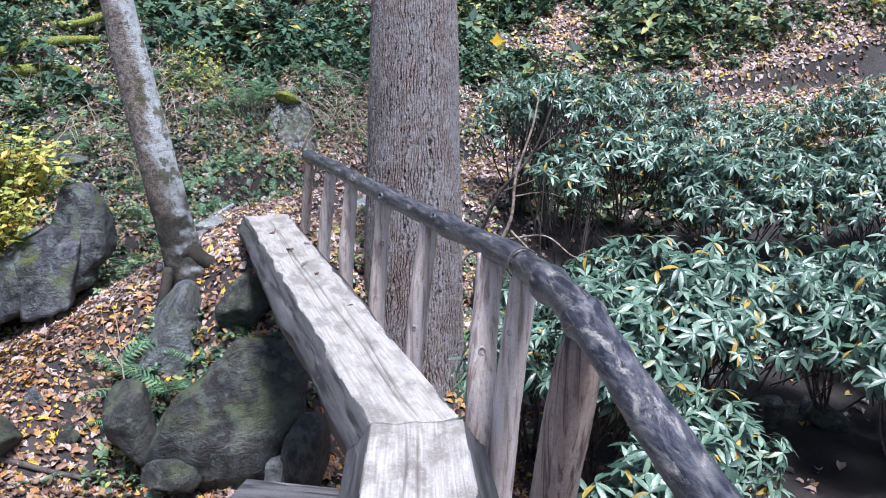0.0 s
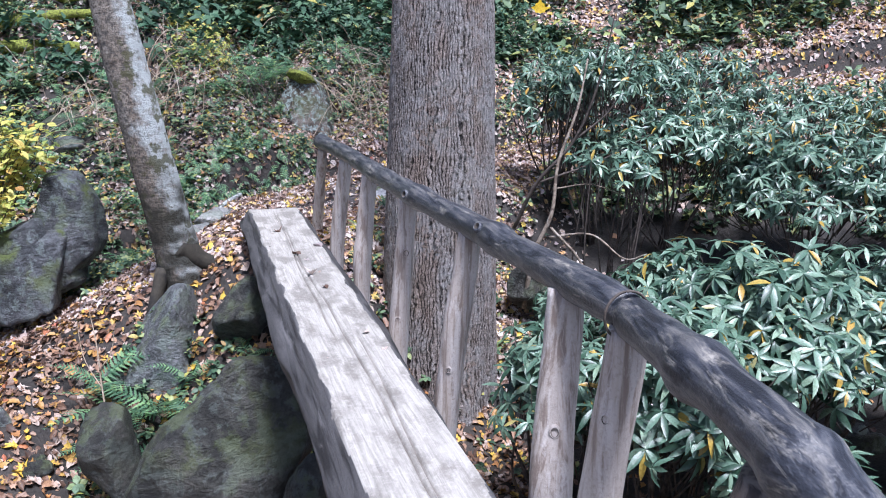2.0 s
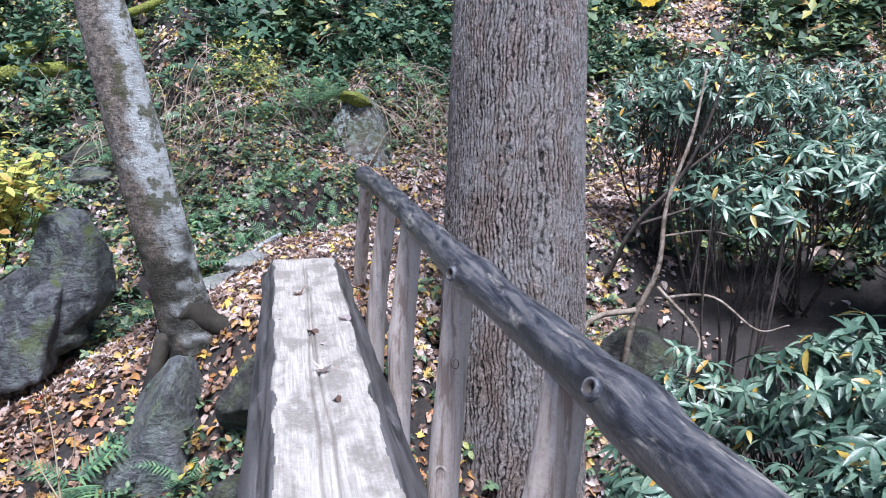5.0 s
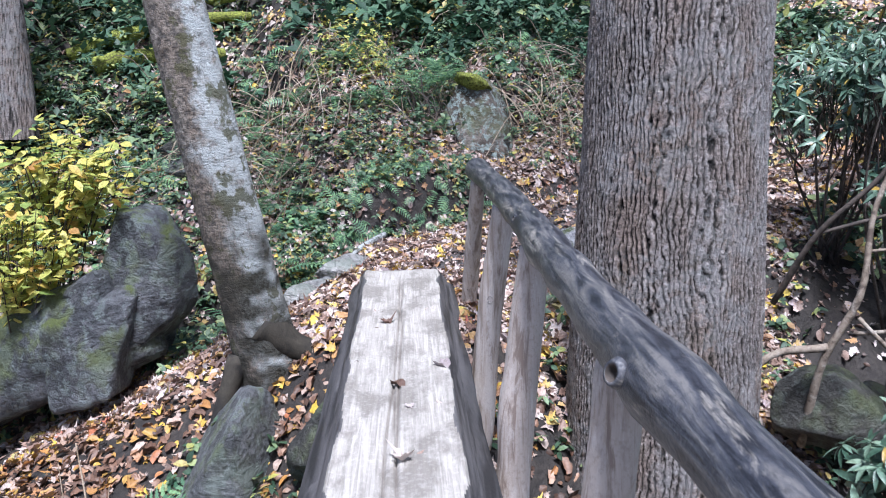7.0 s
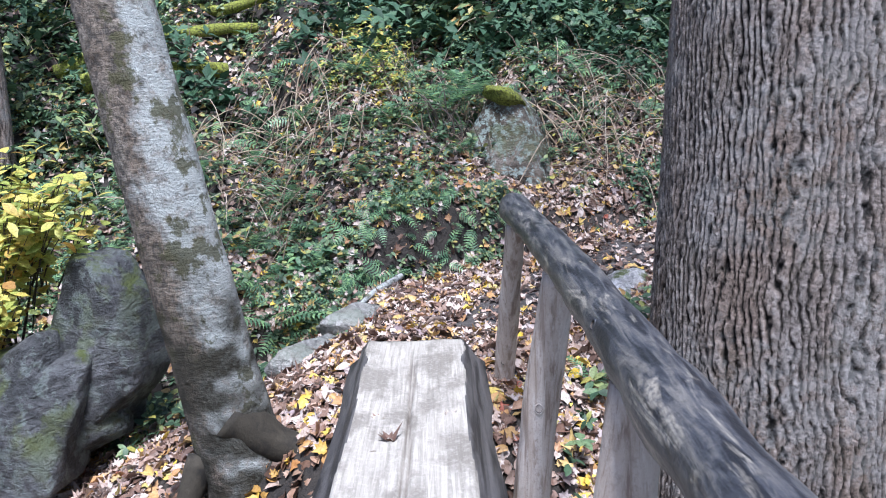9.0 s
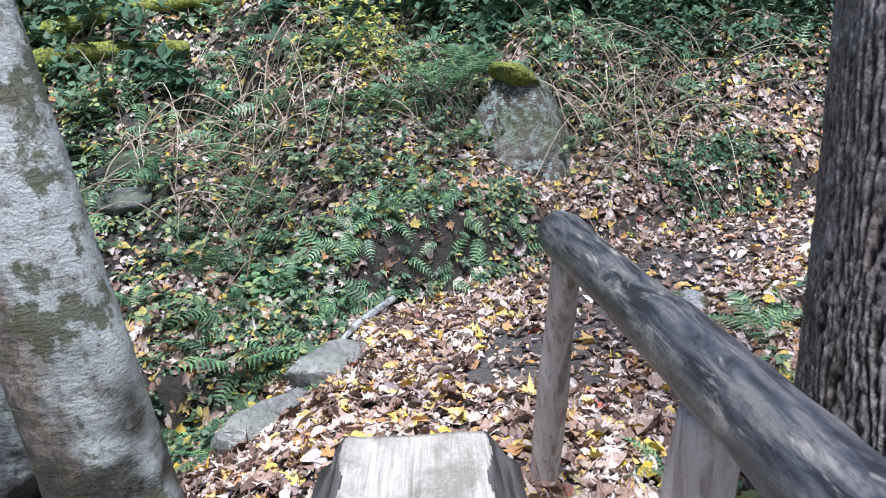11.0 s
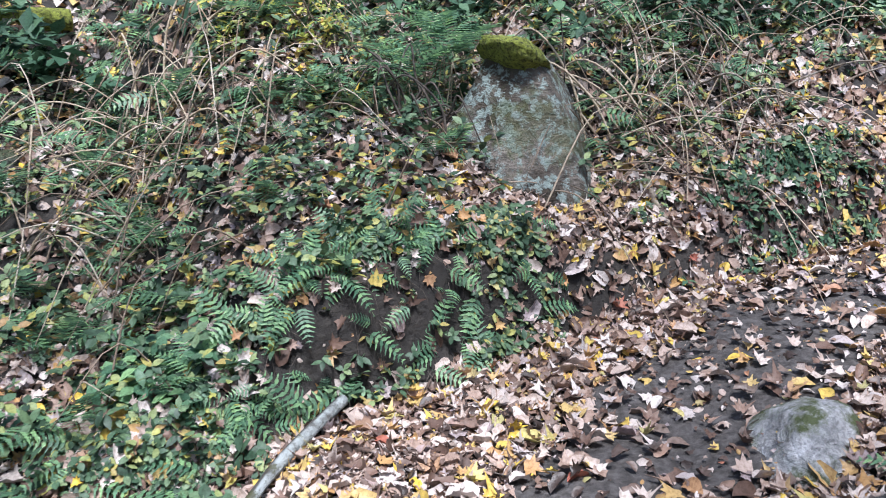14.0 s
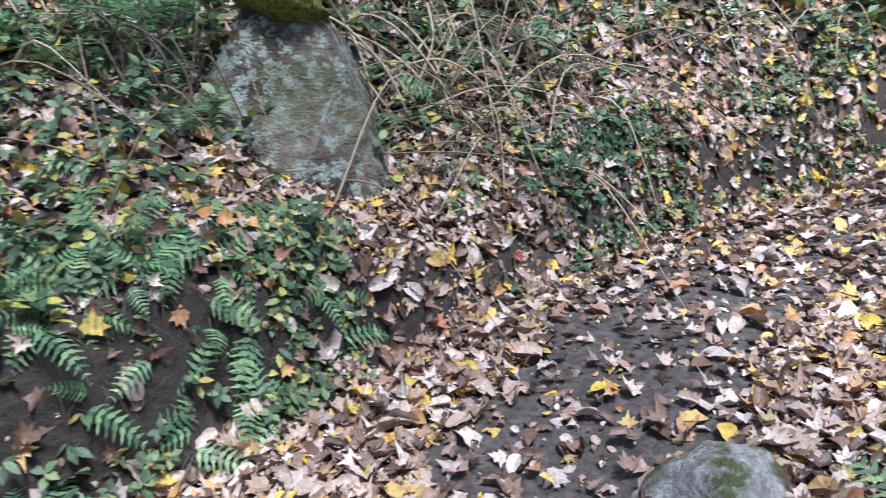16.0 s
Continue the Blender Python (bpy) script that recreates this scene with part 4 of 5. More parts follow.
for n, (c, rad, cnt, lf, sd) in enumerate([
        ((1.9, 6.5, 0.05), (0.75, 0.8, 0.7), 170, 0.17, 1), ((2.75, 7.0, -0.1), (0.95, 0.9, 0.75), 230, 0.17, 2), ((3.9, 7.4, -0.2), (0.9, 0.9, 0.8), 170, 0.17, 3),
        ((1.2, 5.7, -0.1), (0.5, 0.7, 0.6), 120, 0.16, 4), ((0.55, 6.6, -0.35), (0.4, 0.6, 0.55), 60, 0.16, 5),
        ((2.5, 10.9, 1.0), (1.2, 0.9, 0.65), 190, 0.16, 6), ((4.0, 10.3, 0.65), (1.3, 1.1, 0.8), 330, 0.16, 7), ((5.8, 10.2, 0.6), (1.4, 1.2, 0.9), 330, 0.16, 8),
        ((1.1, 11.6, 1.55), (0.7, 0.7, 0.75), 100, 0.15, 11), ((6.9, 9.3, 0.6), (1.2, 1.2, 1.1), 200, 0.165, 12),
        ((1.9, 13.1, 1.7), (0.9, 0.7, 0.5), 110, 0.15, 13), ((4.2, 12.6, 1.35), (1.5, 0.8, 0.5), 170, 0.15, 14), ((6.8, 12.8, 1.5), (1.3, 0.9, 0.6), 150, 0.15, 15),
        ((1.45, 9.3, 0.9), (0.5, 0.5, 0.45), 26, 0.16, 16), ((1.6, 7.5, 0.0), (0.6, 0.6, 0.5), 80, 0.165, 17), ((4.2, 6.3, -0.3), (0.9, 0.8, 0.7), 140, 0.17, 19), ((0.95, 8.2, -0.3), (0.4, 0.5, 0.4), 45, 0.15, 23), ((8.6, 11.5, 1.6), (1.5, 1.5, 1.2), 190, 0.17, 20), ((1.35, 4.5, -0.7), (0.5, 0.7, 0.5), 80, 0.16, 21), ((2.3, 12.2, 1.65), (1.0, 0.7, 0.45), 90, 0.15, 30), ((1.5, 10.8, 1.75), (0.6, 0.5, 0.5), 55, 0.15, 31), ((3.3, 13.2, 1.85), (1.0, 0.6, 0.4), 90, 0.15, 32), ((1.9, 5.5, -0.75), (0.6, 0.6, 0.5), 90, 0.16, 26), ((5.2, 7.0, -0.4), (0.9, 1.0, 0.9), 150, 0.17, 27), ((0.9, 6.9, -0.55), (0.45, 0.6, 0.5), 70, 0.15, 28), ((5.4, 8.6, -0.2), (1.0, 0.7, 0.6), 130, 0.16, 29)]):
    bush("dense rhododendron with glossy dark green leaves over the hollow", c, rad, int(cnt * 1.75), lf * (0.98 if c[1] < 8.2 else 0.92), sd, 12)


# ---- bare crooked branches beside the big tree ----
def branch_set(name, label, paths, mat, at):
    ob = thing(name, label, "branch", at=at)
    for pts, r in paths:
        part("branch", tube("branch", smooth_path(np.array(pts) - np.array(at), 24), r, mat, 8, 0.1, 8), ob)
    return ob


branch_set("bare_sapling", "bare crooked grey sapling with curling twigs beside the tree", [
    ([(0.55, 9.3, -0.6), (0.62, 9.2, 0.0), (0.80, 9.2, 0.45), (0.86, 9.3, 0.95), (1.05, 9.4, 1.5), (1.15, 9.5, 2.0)], [0.028, 0.022, 0.016, 0.009]),
    ([(0.64, 9.2, 0.1), (0.30, 9.1, 0.05), (0.1, 9.0, -0.2)], [0.028, 0.02]),
    ([(0.78, 9.2, 0.2), (1.2, 9.1, 0.25), (1.5, 8.9, 0.05), (1.7, 8.8, 0.12)], [0.014, 0.006]),
    ([(0.8, 9.2, 0.3), (1.1, 9.0, -0.05), (1.0, 8.8, -0.4), (1.4, 8.6, -0.55)], [0.014, 0.005]),
    ([(0.84, 9.25, 0.7), (1.2, 9.2, 0.75), (1.6, 9.3, 0.6)], [0.01, 0.004])], TWIG, (0.55, 9.3, -0.6))
branch_set("dark_sapling", "thin dark leaning sapling in the thicket", [
    ([(0.5, 10.6, 0.0), (0.75, 10.4, 0.6), (1.15, 10.3, 1.1), (1.4, 10.2, 1.8), (1.55, 10.2, 2.6)], [0.026, 0.02, 0.014, 0.006]),
    ([(0.75, 10.4, 0.6), (1.4, 10.3, 0.85), (2.0, 10.1, 1.2)], [0.016, 0.006]),
    ([(1.15, 10.3, 1.1), (1.6, 10.4, 1.5), (1.9, 10.5, 2.2)], [0.012, 0.005])], DARKTWIG, (0.5, 10.6, 0.0))
branch_set("bare_twig", "small bare grey twig standing among the ferns", [
    ([(-2.95, 7.0, -1.0), (-2.98, 7.0, -0.6), (-3.0, 7.02, -0.25), (-3.05, 7.05, 0.05)], [0.008, 0.006, 0.003]),
    ([(-2.98, 7.0, -0.6), (-3.1, 7.0, -0.35), (-3.14, 7.02, -0.05)], [0.005, 0.002]),
    ([(-2.99, 7.0, -0.45), (-2.88, 7.0, -0.3), (-2.84, 7.0, -0.12)], [0.005, 0.002])], STRAW, (-2.95, 7.0, -1.0))
hang = thing("hanging_leaf", "single bright yellow leaf hanging on a thin twig", "leaf", at=(0.575, 8.7, 2.43))
me = scatter("blade", [outline_leaf(LOBED, 1.0, 0.4, 91)], np.zeros((1, 3)), frames_from(np.array([[0.1, -1.0, 0.2]]), np.zeros(1)), np.array([0.19]), GOLD)
part("blade", me, hang)
part("stalk", tube("stalk", smooth_path([(0, 0, 0.03), (0.02, 0.05, 0.5), (0.05, 0.1, 1.1)], 10), [0.003, 0.004], DARKTWIG, 5), hang)


# ---- yellow-leaved shrub over the slanting boulder ----
def yellow_shrub(centre, radii, sprays, seed, foot):
    r = np.random.default_rng(seed)
    base = np.array([*foot, ground_z(*foot) - 0.05])
    ob = thing("beech_shrub", "small shrub with layered yellow and green autumn leaves", "shrub", at=tuple(base))
    leaves, nrm, paths = [], [], []
    for _ in range(sprays):
        d = r.standard_normal(3)
        d /= np.linalg.norm(d)
        tip = np.array(centre) + d * np.array(radii) * r.uniform(0.4, 1)
        start = base + (tip - base) * r.uniform(0.45, 0.6) + r.uniform(-0.12, 0.12, 3)
        out = tip - start
        pth = smooth_path([start, start + out * 0.5 + [0, 0, 0.06], tip], 10)
        paths.append((pth - base, [0.006, 0.002]))
        for u in np.linspace(0.25, 1, 9):
            q = pth[int(u * 9)]
            for _k in (-1, 1):
                leaves.append(q + r.uniform(-0.06, 0.06, 3) * [1, 1, 0.35])
                nrm.append([r.normal(0, 0.3), r.normal(-0.25, 0.3), 1])
    for k in range(5):
        e = np.array(centre) + r.uniform(-0.6, 0.6, 3) * np.array(radii) - base
        paths.append((smooth_path([(0, 0, 0), e * 0.5 + [0, 0, 0.15], e], 10), [0.012, 0.005]))
    leaves = np.array(leaves)
    me = scatter("foliage", OVATE, leaves - base, frames_from(np.array(nrm), r.uniform(0, 6.28, len(leaves))), r.uniform(0.07, 0.125, len(leaves)), YELLOW)
    tagged(part("foliage", me, ob, "yellow and lime autumn leaves"), kind="stuff")
    tagged(part("branchwork", many_tubes("branchwork", paths, DARKTWIG, 4), ob, "thin dark twigs"), kind="stuff")


yellow_shrub((-4.98, 9.35, 1.15), (0.75, 0.5, 0.42), 56, 3, (-5.6, 9.9))
yellow_shrub((-5.0, 8.95, 0.66), (0.45, 0.35, 0.40), 34, 4, (-5.7, 9.4))
yellow_shrub((-6.0, 9.3, 0.85), (0.6, 0.5, 0.6), 26, 9, (-6.2, 9.8))

# ---- ferns ----
FROND = mesh_from("frond", *FULL_FROND, materials=(FERN,))


def fern(x, y, size, seed, n=8, lift=0.0, group="ferns"):
    r = np.random.default_rng(seed)
    ob = thing("fern", "green fern with arching feathery fronds on the forest floor", "fern", group, at=(x, y, ground_z(x, y) - 0.01 + lift))
    a0 = r.uniform(0, 360)
    for k in range(n):
        f = part("frond", FROND, ob)
        f.matrix_basis = pose(0, 0, 0.01, r.uniform(14, 48), r.uniform(-14, 14), a0 + 360 * k / n + r.uniform(-20, 20)) @ Matrix.Scale(size * r.uniform(0.7, 1.15), 4)
    return ob


FERN_SPOTS = [(-4.2, 10.6, 0.56), (-4.5, 10.4, 0.5), (-4.0, 11.0, 0.54), (-4.3, 11.35, 0.52), (-3.75, 11.6, 0.34), (-4.6, 11.7, 0.45), (-4.1, 12.05, 0.42), (-3.6, 12.3, 0.36), (-5.0, 12.0, 0.42),
              (-4.4, 12.4, 0.42), (-3.3, 12.0, 0.26), (-2.95, 12.15, 0.24), (-4.9, 11.2, 0.42), (-5.2, 10.9, 0.4), (-3.9, 13.0, 0.5), (-3.55, 13.2, 0.5), (-3.0, 13.0, 0.3),
              (-3.05, 7.45, 0.62), (-2.72, 7.5, 0.60), (-3.3, 7.6, 0.56), (-2.45, 7.45, 0.45), (-2.3, 7.2, 0.36), (-2.9, 7.1, 0.46), (-3.2, 7.15, 0.40), (-2.55, 7.75, 0.34), (-4.6, 10.05, 0.36), (-4.0, 10.1, 0.3), (-3.5, 9.9, 0.28),
              (-0.75, 11.2, 0.34), (-0.5, 10.9, 0.34), (-0.35, 11.4, 0.3), (-0.9, 10.8, 0.26), (-1.2, 9.5, 0.24), (-0.9, 8.0, 0.22), (-1.95, 7.2, 0.26), (-2.0, 7.75, 0.24), (-5.6, 12.6, 0.45), (-4.2, 13.6, 0.42), (-4.8, 13.3, 0.42),
              (-5.5, 13.6, 0.42), (-3.3, 14.4, 0.4), (-4.6, 14.5, 0.4), (-6.3, 12.0, 0.42), (-6.0, 11.2, 0.4), (-1.9, 13.6, 0.22), (-2.1, 6.6, 0.28), (-3.5, 6.3, 0.24), (-5.3, 12.9, 0.38), (-6.8, 13.4, 0.42)]
for k, (x, y, sz) in enumerate(FERN_SPOTS):
    fern(x, y, sz, 100 + k, 7 if sz > 0.3 else 5)
for k, (x, y, z) in enumerate([(-2.98, 13.50, 1.74), (-3.25, 13.42, 1.62), (-3.08, 13.72, 1.86), (-3.38, 13.62, 1.72)]):
    rise = z - ground_z(x, y)
    f = fern(x, y, 0.46, 300 + k, 7)
    for s_ in range(3):
        a_ = 2.1 * s_ + k
        part("stalk", tube("stalk", smooth_path([(0.1 * math.cos(a_), 0.1 * math.sin(a_), -rise), (0.05 * math.cos(a_), 0.05 * math.sin(a_), -rise * 0.5), (0, 0, 0.01)], 8), [0.005, 0.003], STRAW, 4), f)
    f.location.z = z

# ---- moss cap, mossy logs and sticks on the bank ----
rock("bright green moss cushion on the lichened boulder", (-2.60, 13.48, 1.77), (0.24, 0.28, 0.10), (-14, 26, 10), MOSS, 91, 4, 4, "moss_cushion", 0.08)


def fallen_log(label, pts, radii, mat, name="mossy_log", seed=0):
    thing(name, label, "log", me=tube(name, smooth_path(pts, 40), radii, mat, 18, 0.22, 3.0, seed))


def lay(points, up):
    return [(x, y, ground_z(x, y) + up) for x, y in points]


fallen_log("decaying log covered in bright green moss", lay([(-8.4, 13.6), (-7.55, 14.27), (-6.9, 14.8), (-6.4, 15.2)], 0.10), [0.10, 0.11, 0.09, 0.06], MOSS)
fallen_log("short mossy branch stub on the bank", lay([(-7.9, 13.5), (-7.3, 14.0), (-6.5, 14.55)], 0.16), [0.12, 0.115, 0.09], MOSS, seed=4)
fallen_log("decaying mossy log high on the slope", lay([(-8.2, 15.5), (-7.0, 15.2), (-6.0, 15.4)], 0.10), [0.08, 0.08, 0.06], MOSS, seed=7)
fallen_log("lichen-covered dead branch lying on the leaves", lay([(-3.13, 11.7), (-3.2, 11.15), (-3.34, 10.5), (-3.62, 10.3)], 0.07), [0.030, 0.026, 0.016, 0.008], LICHENBARK, "dead_branch", 2)
fallen_log("grey dead stick on the bank", lay([(-1.62, 13.25), (-1.75, 13.5), (-1.8, 13.75)], 0.03), [0.022, 0.02, 0.014], TWIG, "stick", 3)
fallen_log("dark dead branch in the leaves", lay([(-4.6, 5.9), (-4.0, 6.3), (-3.4, 6.45), (-2.9, 6.6)], 0.04), [0.045, 0.04, 0.025, 0.015], DARKTWIG, "dead_branch", 6)
rock("dark overhanging rock on the bank", (-6.2, 12.85, ground_z(-6.2, 12.85) + 0.15), (0.42, 0.3, 0.16), (0, -28, 20), DARKSTONE, 95, 10)
rock("grey rock under the overhang", (-5.76, 12.3, ground_z(-5.76, 12.3) + 0.04), (0.28, 0.2, 0.13), (0, 0, 0), STONE, 96, 10)
far = thing("tree", "distant dark straight tree trunk up the slope", "tree", at=(0, 0, 0))
zz = np.arange(1.2, 13, 0.06)
part("trunk", trunk_mesh("trunk", np.stack([-7.95 + 0 * zz, 12.1 + 0 * zz, zz], 1), [0.21, 0.19, 0.18, 0.16, 0.13, 0.02], BARK, 110, 0.014, 0.022, 7, 0.1, 5), far)
FAR_Z = ground_z(-7.95, 12.1)
for k, (x, y) in enumerate([(9.5, 21.0), (4.0, 24.0), (-3.0, 24.5), (13.0, 19.5), (-13.0, 21.0), (0.8, 27.5)]):
    copy_thing(far, pose(x + 7.95, y - 12.1, ground_z(x, y) - FAR_Z))

# ---- squared timber under the joint, loose stones in the hollow ----
def timber(label, a, b, w, h):
    bm = bmesh.new()
    bmesh.ops.create_cube(bm, size=1.0)
    d = Vector(b) - Vector(a)
    bmesh.ops.scale(bm, vec=(w, d.length, h), verts=bm.verts)
    bmesh.ops.bevel(bm, geom=bm.edges[:], offset=0.012, segments=2, affect="EDGES")
    me = bpy.data.meshes.new("sill_timber")
    bm.to_mesh(me)
    bm.free()
    me.materials.append(LOGSIDE)
    ob = thing("sill_timber", label, "timber", me=me)
    ob.matrix_basis = Matrix.Translation((Vector(a) + Vector(b)) / 2) @ d.to_track_quat("Y", "Z").to_matrix().to_4x4()


timber("squared grey timber sill under the log joint", (-0.95, 3.3, 0.07), (0.75, 2.95, 0.07), 0.26, 0.18)
for k, (x, y, s) in enumerate([(-0.55, 3.3, 0.5), (0.05, 3.15, 0.55), (0.6, 3.0, 0.5), (-0.3, 3.75, 0.4)]):
    rock("dark pier stone stacked under the sill", (x, y, -0.52 - 0.1 * (k == 3)), (0.34, 0.3, 0.56), (0, 0, 30 * k), DARKSTONE, 130 + k, 12, 3, "pier_stone", 0.05, "pier stones")
r2 = np.random.default_rng(42)
for k in range(46):
    x, y = (r2.uniform(0.6, 5.0), r2.uniform(6.0, 10.5)) if k < 30 else (r2.uniform(-4.5, -1.0), r2.uniform(5.4, 8.2))
    s = r2.uniform(0.06, 0.2) if k < 30 else r2.uniform(0.05, 0.12)
    rock("dark mossy stone in the creek hollow" if k < 30 else "small grey stone among leaves", (x, y, ground_z(x, y) + s * 0.2), (s, s * r2.uniform(0.7, 1.2), s * 0.7), (0, 0, r2.uniform(0, 360)), DARKSTONE if k % 3 else STONE, 200 + k, 8, 3, "stone", 0.05, "creek stones" if k < 30 else "loose stones")
rock("mossy stone with leaves beside the big tree", (0.72, 9.35, -0.38), (0.34, 0.3, 0.28), (0, 0, 0), DARKSTONE, 98, 8)
rock("dark mossy boulder in the hollow", (1.15, 9.9, -0.75), (0.4, 0.35, 0.3), (0, 0, 20), DARKSTONE, 99, 10)

# ---- undergrowth over the bank ----
def plant_cover(name, label, n, area, test, sizes, heights_, templates, mat, tilt=0.35, seed=0):
    r = np.random.default_rng(seed)
    x, y = r.uniform(area[0], area[1], n), r.uniform(area[2], area[3], n)
    keep = test(x, y, r)
    x, y = x[keep], y[keep]
    k = len(x)
    p = np.stack([x, y, land(x, y) + r.uniform(*heights_, k) * r.random(k)], 1)
    nrm = np.stack([r.normal(0, tilt, k), r.normal(-0.3, tilt, k), np.ones(k)], 1)
    me = scatter(name, templates, p, frames_from(nrm, r.uniform(0, 6.28, k)), r.uniform(*sizes, k), mat)
    return thing(name, label, "undergrowth", kind="stuff", me=me)


def on_bank(x, y, r):
    w, s = hill_w(x, y)
    clump = fbm(np.stack([x, y, 0 * x], 1) * 0.9, 3, 61) + r.uniform(-0.5, 0.5, len(x))
    leafy_edge = (s > 1.0) & (w < 0.45)
    return (w > -0.12) & (clump > np.where(leafy_edge, 0.45, np.where(s > 1.0, -0.35, -0.45)))


def below_bank(x, y, r):
    w, s = hill_w(x, y)
    clump = fbm(np.stack([x, y, 0 * x], 1) * 1.1, 3, 65) + r.uniform(-0.4, 0.4, len(x))
    return (w < -0.02) & (w > -1.2) & (s < -0.1) & (clump > 0.05 - 0.5 * (w > -0.4))


def far_slope(x, y, r):
    w, s = hill_w(x, y)
    clump = fbm(np.stack([x, y, 0 * x], 1) * 0.7, 3, 67) + r.uniform(-0.5, 0.5, len(x))
    return (w > 0.3) & (clump > -0.15) & ~((x > -6.5) & (x < 2.5) & (y < 15.5))


def kite(seed):
    r = np.random.default_rng(seed)
    leaf = (np.array([(0, 0, 0), (0.28, 0.45, 0.06), (0, 1, -0.12), (-0.28, 0.45, 0.06)], float), np.array([(0, 1, 2), (0, 2, 3)]))
    return join_templates([turned(leaf, r.uniform(-25, 45), 0, a + r.uniform(-25, 25), (0, 0, r.uniform(-0.6, 0.4))) for a in range(0, 360, 60)])


KITES = [kite(s) for s in range(5)]
plant_cover("undergrowth", "tangled green herbs and seedlings covering the bank", 15000, (-9.0, 2.5, 9.0, 15.5), on_bank, (0.03, 0.075), (0.05, 0.34), SPRIG, HERB, seed=21)
plant_cover("undergrowth", "low green herbs at the foot of the bank", 3600, (-7.0, -3.0, 8.5, 12.0), below_bank, (0.04, 0.085), (0.03, 0.2), SPRIG, HERB, seed=22)
plant_cover("slope_undergrowth", "dense green and yellowing herbs up the wooded slope", 22000, (-12.0, 12.0, 9.0, 18.0), far_slope, (0.07, 0.17), (0.05, 0.5), KITES, HERB, seed=23)
plant_cover("slope_undergrowth", "dense green brush on the far wooded slope", 22000, (-20.0, 20.0, 15.5, 34.0), far_slope, (0.16, 0.34), (0.1, 0.9), KITES, HERB, seed=27)
plant_cover("slope_evergreens", "low dark evergreen leaves on the upper slope", 9000, (-12.0, 14.0, 13.5, 26.0), lambda x, y, r: (hill_w(x, y)[0] > 2.2) & (fbm(np.stack([x, y, 0 * x], 1) * 0.45, 2, 83) > 0.0), (0.12, 0.24), (0.2, 1.1), KITES, RHODO_FAR, seed=24)
plant_cover("small_ferns", "many small green fern fronds on the bank", 4200, (-8.0, 2.0, 9.0, 17.0), lambda x, y, r: (hill_w(x, y)[0] > 0.0) & (fbm(np.stack([x, y, 0 * x], 1) * 0.6 + 40, 3, 63) > -0.15) & ((hill_w(x, y)[1] < 1.0) | (hill_w(x, y)[0] > 0.8)), (0.16, 0.40), (0.0, 0.28), [LIGHT_FROND], FERN, 0.45, 25)

plant_cover("bank_shrubs", "dark low evergreen shrubs along the top of the bank", 3800, (-3.2, 3.5, 13.6, 17.0), lambda x, y, r: (hill_w(x, y)[0] > 0.95) & (hill_w(x, y)[1] > 1.7) & (fbm(np.stack([x, y, 0 * x], 1) * 1.1, 3, 91) > -0.25), (0.06, 0.14), (0.1, 0.75), KITES, RHODO_FAR, 0.5, seed=29)

plant_cover("trailside_herbs", "green herbs and brush beside the far bend of the trail", 12000, (0.9, 14.0, 11.6, 23.0), lambda x, y, r: (trail_d(x, y) > 1.0 + 0.5 * r.random(len(x))) & (fbm(np.stack([x, y, 0 * x], 1) * 0.8, 3, 95) > -0.3), (0.07, 0.17), (0.05, 0.5), KITES, HERB, 0.4, seed=33)
plant_cover("round_leaf_herbs", "bright green rounded herbs at the foot of the bank", 60, (-4.2, -3.65, 11.35, 11.75), lambda x, y, r: x < 9, (0.06, 0.10), (0.08, 0.25), SPRIG, FERN, 0.3, seed=34)

plant_cover("yellowing_brush", "yellowing small-leaved brush on the bank", 420, (-4.9, -3.7, 13.3, 14.3), lambda x, y, r: fbm(np.stack([x, y, 0 * x], 1) * 2.0, 2, 97) > -0.2, (0.03, 0.055), (0.15, 0.75), SPRIG, YELLOW, 0.4, seed=37)

# herbs and hanging fronds on the cut face of the bank
def face_cover(name, label, n, templates, sizes, lean_out, mat, seed, s0=-0.9, s1=1.5):
    r = np.random.default_rng(seed)
    s, w = r.uniform(s0, s1, n), r.uniform(-0.16, 0.28, n)
    w = w - 0.03 * np.clip(s - 2, 0, 14) ** 2
    keep = fbm(np.stack([s, w, 0 * s], 1) * 1.6, 3, seed) + r.uniform(-0.4, 0.4, n) > -0.05 - 0.25 * (s < 0.2)
    s, w = s[keep], w[keep]
    p = A0 + s[:, None] * ALONG + w[:, None] * UPHILL
    z = land(p[:, 0], p[:, 1]) + r.uniform(0.0, 0.12, len(s))
    out = np.stack([np.full(len(s), -UPHILL[0]), np.full(len(s), -UPHILL[1]), np.zeros(len(s))], 1)
    nrm = out * lean_out + [0, 0, 0.8] + 0.35 * r.standard_normal((len(s), 3))
    me = scatter(name, templates, np.column_stack([p, z]), frames_from(nrm, r.uniform(0, 6.28, len(s))), r.uniform(*sizes, len(s)), mat)
    thing(name, label, "undergrowth", kind="stuff", me=me)


